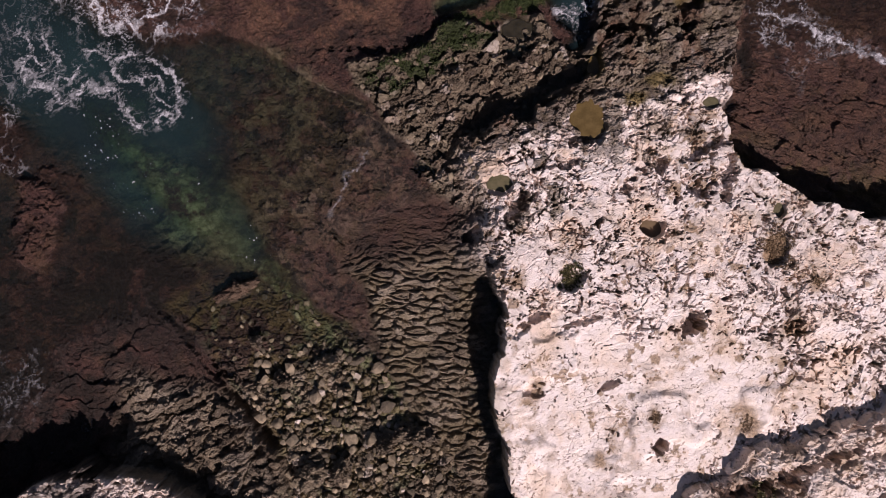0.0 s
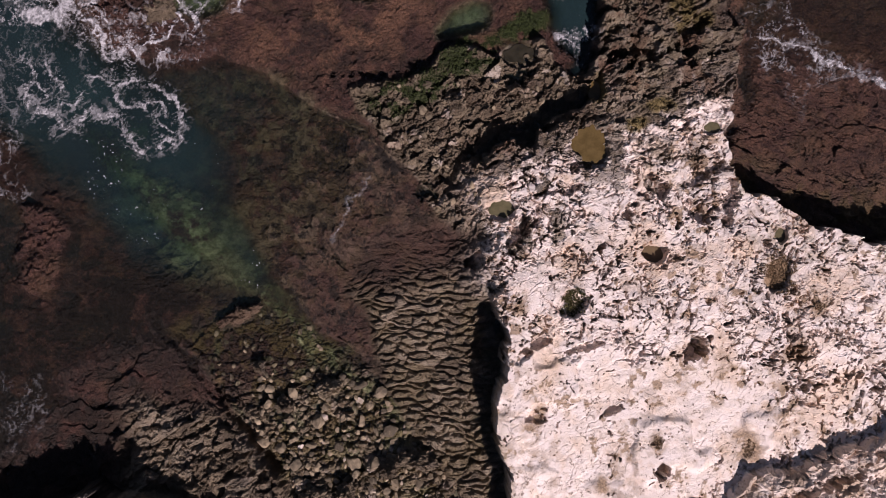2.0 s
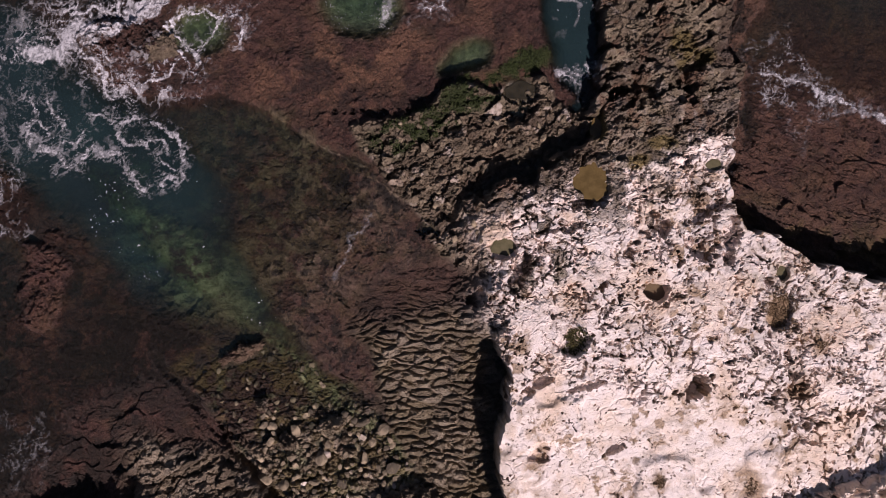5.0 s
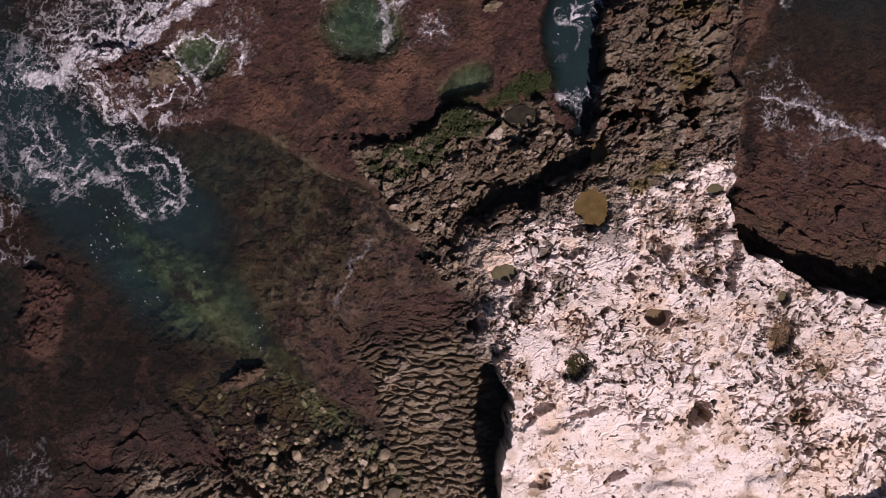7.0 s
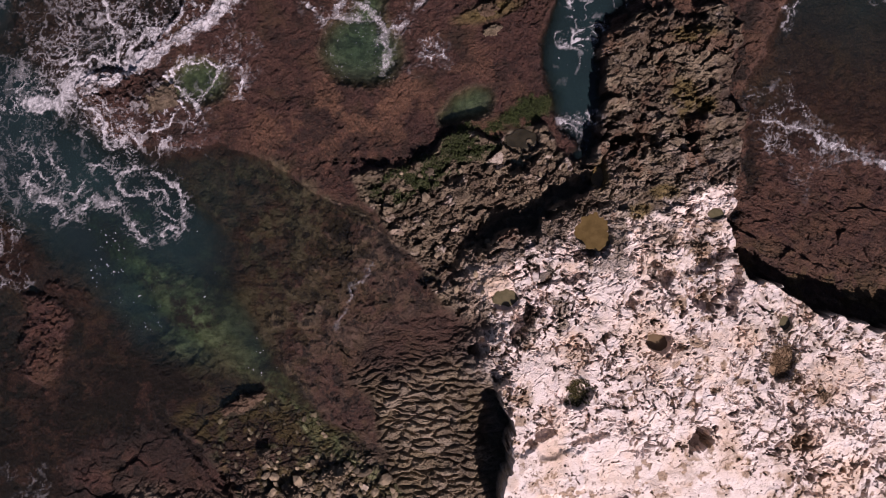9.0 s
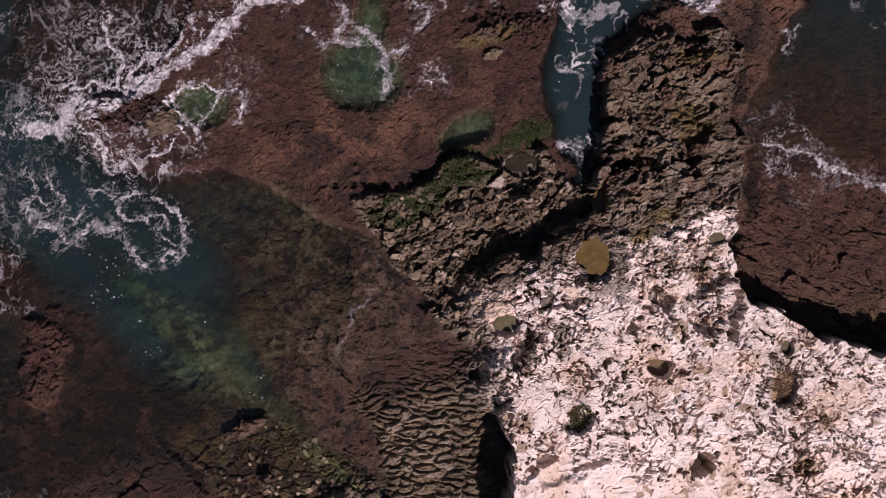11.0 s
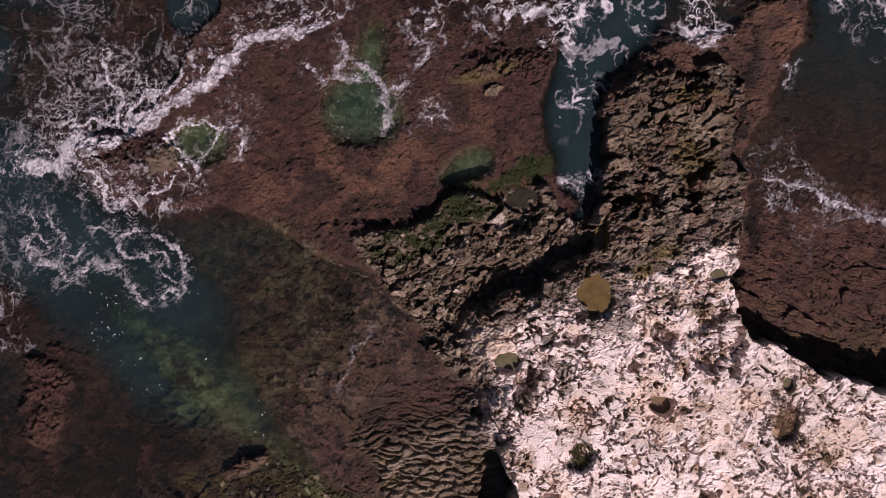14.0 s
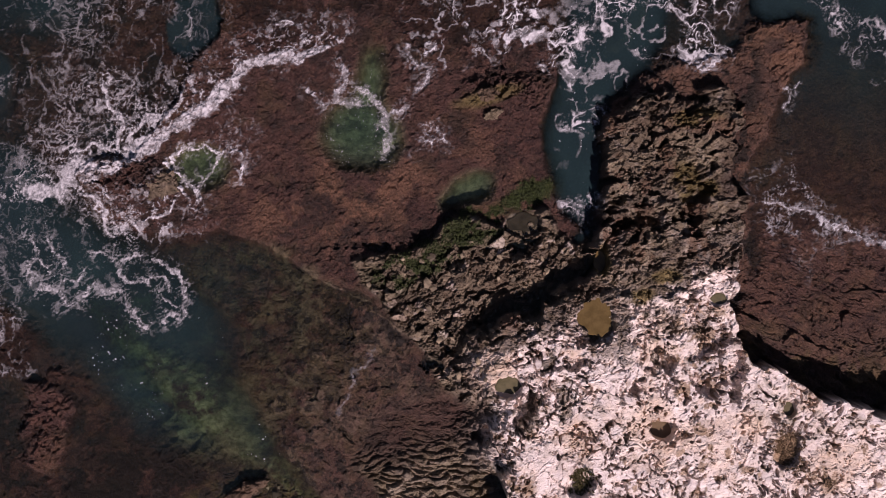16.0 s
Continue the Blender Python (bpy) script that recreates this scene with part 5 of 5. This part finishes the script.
TAN, DARK = {"tint": 0.95}, {"reef": 0.15, "tint": 0.5}
OCHRE, WHITE = {"tint": 0.6, "orange": 0.45}, {"pale": 1.0}
boulder("boulder", -6.2, -5.45, 0.75, 0.42, 0.95, 20, 12, 21, TAN, "tan angular boulder in the gully with a black shadow")
boulder("boulder", -1.5, -9.3, 1.05, 0.5, 1.05, -8, 0, 22, {"reef": 0.1, "tint": 0.7}, "long dark brown boulder half buried in rubble")
boulder("boulder", -3.0, -9.7, 0.6, 0.5, 0.9, 35, 0, 23, DARK, "dark brown boulder among the gully stones")
boulder("boulder", -6.9, -11.3, 0.9, 0.6, 0.75, 30, 0, 24, {"reef": 0.1, "tint": 0.75}, "large dark brown boulder in the rubble")
boulder("boulder", -5.3, -11.0, 0.75, 0.5, 0.8, 70, 0, 25, {"reef": 0.1, "tint": 0.75}, "dark brown split boulder in the rubble")
boulder("boulder", -8.5, -6.4, 0.5, 0.4, 0.75, 10, 0, 26, DARK, "dark brown boulder on the gully floor")
boulder("boulder", -9.8, -4.4, 0.4, 0.32, 0.6, 0, 0, 27, DARK, "small dark boulder on the gully floor")
boulder("slab_boulder", -10.95, -1.75, 1.2, 0.42, 0.5, 28, -14, 28, {"reef": 0.35, "orange": 0.35, "tint": 0.5}, "reddish-tan tilted rock slab standing out of shallow water", 0.12)
boulder("white_stone", 2.6, 10.45, 0.24, 0.18, 0.2, 20, 0, 30, WHITE, "small white stone on the broken rock")
boulder("boulder", 2.1, 18.6, 0.5, 0.3, 0.4, 14, 0, 31, OCHRE, "ochre-yellow sunlit rock on the reef flat")
boulder("boulder", 2.3, 17.6, 0.5, 0.22, 0.2, 20, 0, 33, TAN, "small flat tan stone on the reef flat")
boulder("boulder", -14.9, 14.3, 0.9, 0.6, 0.35, 20, 0, 35, DARK, "dark wet rock at the reef's edge")
boulder("boulder", 0.5, 9.2, 0.5, 0.38, 0.4, 40, 0, 36, DARK, "brown block on the broken rock")


# ---- still pools on the rock ----
def tide_pool(x, y, rx, ry, z, seed, material, label):
    """A flat sheet of still water with an uneven shore, thick enough to fill its hollow."""
    bm = bmesh.new()
    ring = []
    for k in range(40):
        a = k * math.tau / 40
        r = 1 + 0.30 * noise.noise(Vector((1.3 * math.cos(a) + seed, 1.3 * math.sin(a), 0.3))) + 0.1 * noise.noise(Vector((4 * math.cos(a), 4 * math.sin(a) + seed, 0)))
        ring.append(bm.verts.new((rx * r * math.cos(a), ry * r * math.sin(a), 0)))
    top = bm.faces.new(ring)
    ext = bmesh.ops.extrude_face_region(bm, geom=[top])
    for g in ext["geom"]:
        if isinstance(g, bmesh.types.BMVert):
            g.co.z -= 0.3
            g.co.x *= 0.9
            g.co.y *= 0.9
    bmesh.ops.recalc_face_normals(bm, faces=bm.faces)
    me = bpy.data.meshes.new("tide_pool")
    bm.to_mesh(me)
    bm.free()
    me.materials.append(material)
    ob = new("tide_pool", me)
    ob.matrix_world = pose(x, y, z)
    return tagged(ob, label, "rock pool")


MAT_POOL = pool_material("murky_pool", (0.070, 0.046, 0.017), (0.105, 0.070, 0.028))
MAT_POOL_PALE = pool_material("silty_pool", (0.085, 0.060, 0.036), (0.12, 0.085, 0.052))
MAT_POOL_GREEN = pool_material("weedy_pool", (0.06, 0.055, 0.03), (0.10, 0.085, 0.05))


# darker water, with the hollow's shade put into its colour
MAT_POOL_DARK = pool_material("shaded_pool", (0.030, 0.025, 0.018), (0.055, 0.044, 0.031))


def pool_level(x, y, r):
    return float(np.mean([height(x + 0.5 * r * math.cos(a), y + 0.5 * r * math.sin(a)) for a in np.linspace(0, 6, 9)])) + 0.07


for x, y, rx, ry, seed, material, label in (
        (7.4, 7.05, 1.05, 1.0, 1, MAT_POOL, "still ochre-brown pool in a rock hollow"),
        (10.25, 1.48, 0.55, 0.52, 2, MAT_POOL_PALE, "small round silty pool in the white limestone"),
        (7.7, 9.9, 0.3, 0.6, 3, MAT_POOL, "narrow olive pool in a rock cleft"),
        (2.8, 3.75, 0.7, 0.45, 6, MAT_POOL_GREEN, "weedy grey-green pool at the limestone's edge"),
        (3.8, 12.0, 0.85, 0.5, 5, MAT_POOL_DARK, "grey-brown pool in a shadowed hollow of the broken rock"),
        (13.6, 7.9, 0.4, 0.3, 7, MAT_POOL_GREEN, "small grey-green pool on the pale rock"),
        (16.7, 2.4, 0.28, 0.32, 8, MAT_POOL_GREEN, "tiny olive pool in a limestone pit")):
    tide_pool(x, y, rx, ry, pool_level(x, y, min(rx, ry)), seed * 3.7, material, label)


# ---- plants in the hollows ----
def tuft(name, x, y, radius, tall, count, seed, material, label):
    """A low cushion plant: many short curved blades that fan out of the hollow."""
    r = np.random.RandomState(seed)
    bm = bmesh.new()
    for _ in range(count):
        a, d = r.uniform(0, 6.28), radius * math.sqrt(r.rand())
        d *= 0.75 + 0.9 * noise.noise(Vector((1.5 * math.cos(a) + seed, 1.5 * math.sin(a), 0.5)))
        bx, by = d * math.cos(a), d * math.sin(a) * 1.15
        lean, size, turn = r.uniform(0.2, 0.7), r.uniform(0.6, 1.2) * tall, r.uniform(0, 6.28)
        wx, wy = 0.03 * math.cos(turn + 1.57), 0.03 * math.sin(turn + 1.57)
        foot = height(x + bx, y + by) - height(x, y) - 0.03
        pts = []
        for k, t in enumerate((0.0, 0.5, 1.0)):
            px, py = bx + size * lean * t * t * math.cos(turn), by + size * lean * t * t * math.sin(turn)
            pz, w = foot + size * t * (1 - 0.3 * lean * t), (1.0, 1.1, 0.15)[k]
            pts += [bm.verts.new((px - wx * w, py - wy * w, pz)), bm.verts.new((px + wx * w, py + wy * w, pz))]
        bm.faces.new((pts[0], pts[1], pts[3], pts[2]))
        bm.faces.new((pts[2], pts[3], pts[5], pts[4]))
    me = bpy.data.meshes.new("leaves")
    bm.to_mesh(me)
    bm.free()
    me.materials.append(material)
    bm = bmesh.new()
    bmesh.ops.create_icosphere(bm, subdivisions=3, radius=0.42 * radius)
    for v in bm.verts:
        v.co *= 1 + 0.9 * noise.noise(v.co * 2.5 + Vector((seed, 0, 0)))
        v.co.z = 0.06 * v.co.z - 0.03 + 0.06 * noise.noise(v.co * 6 + Vector((seed, 0, 0)))
    body = bpy.data.meshes.new("cushion")
    bm.to_mesh(body)
    bm.free()
    body.materials.append(material if name == "dry_shrub" else MAT_TWIG)
    ob = new(name)
    ob.matrix_world = pose(x, y, height(x, y))
    for child in (new("cushion", body), new("leaves", me)):
        child.parent = ob
    return tagged(ob, label, "plant")


MAT_TUFT = stone_material("olive_leaf", (0.075, 0.062, 0.020), (0.14, 0.11, 0.04), 6.0, 0.7, (0.02, 0.022, 0.008))
MAT_DRY = stone_material("dry_leaf", (0.13, 0.08, 0.045), (0.21, 0.135, 0.075), 6.0, 0.8, (0.12, 0.075, 0.045))
MAT_TWIG = stone_material("twig_cushion", (0.05, 0.038, 0.02), (0.08, 0.06, 0.03), 7.0, 0.8)
tuft("shrub", 6.2, -1.0, 0.8, 0.2, 650, 61, MAT_TUFT, "olive-green cushion plant in a limestone hollow")
tuft("dry_shrub", 16.4, 0.3, 0.95, 0.13, 1500, 62, MAT_DRY, "dry brown cushion plant in a limestone hollow")
tuft("dry_shrub", 10.3, -7.8, 0.3, 0.1, 200, 63, MAT_DRY, "small dry brown plant on the white limestone")
tuft("dry_shrub", 14.8, -8.2, 0.35, 0.1, 200, 64, MAT_DRY, "small dry brown plant on the white limestone")
tuft("dry_shrub", 18.3, -1.1, 0.35, 0.1, 200, 65, MAT_DRY, "small dry brown plant on the white limestone")
tuft("shrub", 15.3, -11.3, 0.6, 0.3, 450, 66, MAT_TUFT, "dark green plant under the pale ledge")


# ---- green seaweed on the broken rock ----
weed_rng = np.random.RandomState(91)
gi, gj = np.nonzero((W["green"] > 0.45) & (H > 0.05) & (np.abs(X) < 24) & (np.abs(Y - 8) < 12))
pick = weed_rng.choice(len(gi), min(2000, len(gi)), replace=False)
verts, faces = [], []
for a, b in zip(gi[pick], gj[pick]):
    turn, size = weed_rng.uniform(0, 6.28), weed_rng.uniform(0.08, 0.2)
    dx, dy = math.cos(turn), math.sin(turn)
    px, py, pz = float(AX[a]), float(AY[b]), float(H[a, b])
    n = len(verts)
    verts += [(px - 0.02 * dy, py + 0.02 * dx, pz), (px + 0.02 * dy, py - 0.02 * dx, pz),
              (px + 0.5 * size * dx + 0.025 * dy, py + 0.5 * size * dy - 0.025 * dx, pz + 0.07), (px + size * dx, py + size * dy, pz + 0.035),
              (px + 0.5 * size * dx - 0.025 * dy, py + 0.5 * size * dy + 0.025 * dx, pz + 0.07)]
    faces += [(n, n + 1, n + 2, n + 4), (n + 4, n + 2, n + 3)]
me = bpy.data.meshes.new("seaweed")
me.from_pydata(verts, [], faces)
me.materials.append(stone_material("green_weed", (0.022, 0.031, 0.004), (0.046, 0.060, 0.009), 5.0, 0.7, (0.012, 0.018, 0.004)))
tagged(new("seaweed", me), "short green seaweed growing on the broken rock", "seaweed", "", "stuff")


# ---- flecks of foam ----
def flecks(outline, count, seed, label, large=1.0):
    """Loose bubbles and scraps of foam on the water."""
    r = np.random.RandomState(seed)
    table = inside_map(outline)
    ox, oy = [p[0] for p in outline], [p[1] for p in outline]
    verts, faces = [], []
    for _ in range(count * 3):
        x, y = r.uniform(min(ox), max(ox)), r.uniform(min(oy), max(oy))
        if float(inside(table, np.array([x]), np.array([y]))[0]) < 0.1 or height(x, y) > 0.0 or fbm(np.array([x]), np.array([y]), 1.5, 95, 3)[0] < 0.47:
            continue
        size, turn, k, n = large * (0.010 + 0.030 * r.rand() ** 2), r.uniform(0, 6.28), r.uniform(0.5, 2.2), len(verts)
        for a in range(6):
            u, v = size * k * math.cos(a * 1.047) * r.uniform(0.7, 1.2), size * math.sin(a * 1.047) * r.uniform(0.7, 1.2)
            verts.append((x + u * math.cos(turn) - v * math.sin(turn), y + u * math.sin(turn) + v * math.cos(turn), 0.015))
        verts.append((x, y, 0.03))
        faces += [(n + a, n + (a + 1) % 6, n + 6) for a in range(6)]
    me = bpy.data.meshes.new("foam_flecks")
    me.from_pydata(verts, [], faces)
    me.attributes.new("foam", "FLOAT", "POINT").data.foreach_set("value", np.full(len(verts), 0.6, np.float32))
    me.materials.append(MAT_FOAM)
    tagged(new("foam_flecks", me), label, "foam", "sea foam", "stuff")


flecks(CHANNEL, 1100, 31, "tiny white foam flecks drifting in the gully", 1.15)
flecks([(-20.5, 8.6), (-16.9, 7.2), (-14.6, 2.6), (-16.2, 1.2), (-19.2, 5.0)], 130, 34, "scattered white foam scraps over the green sand", 1.0)
flecks(POOL_ROUND, 200, 32, "tiny white bubbles on the round green pool", 0.65)
flecks(INLET, 160, 33, "tiny white foam flecks in the narrow inlet")
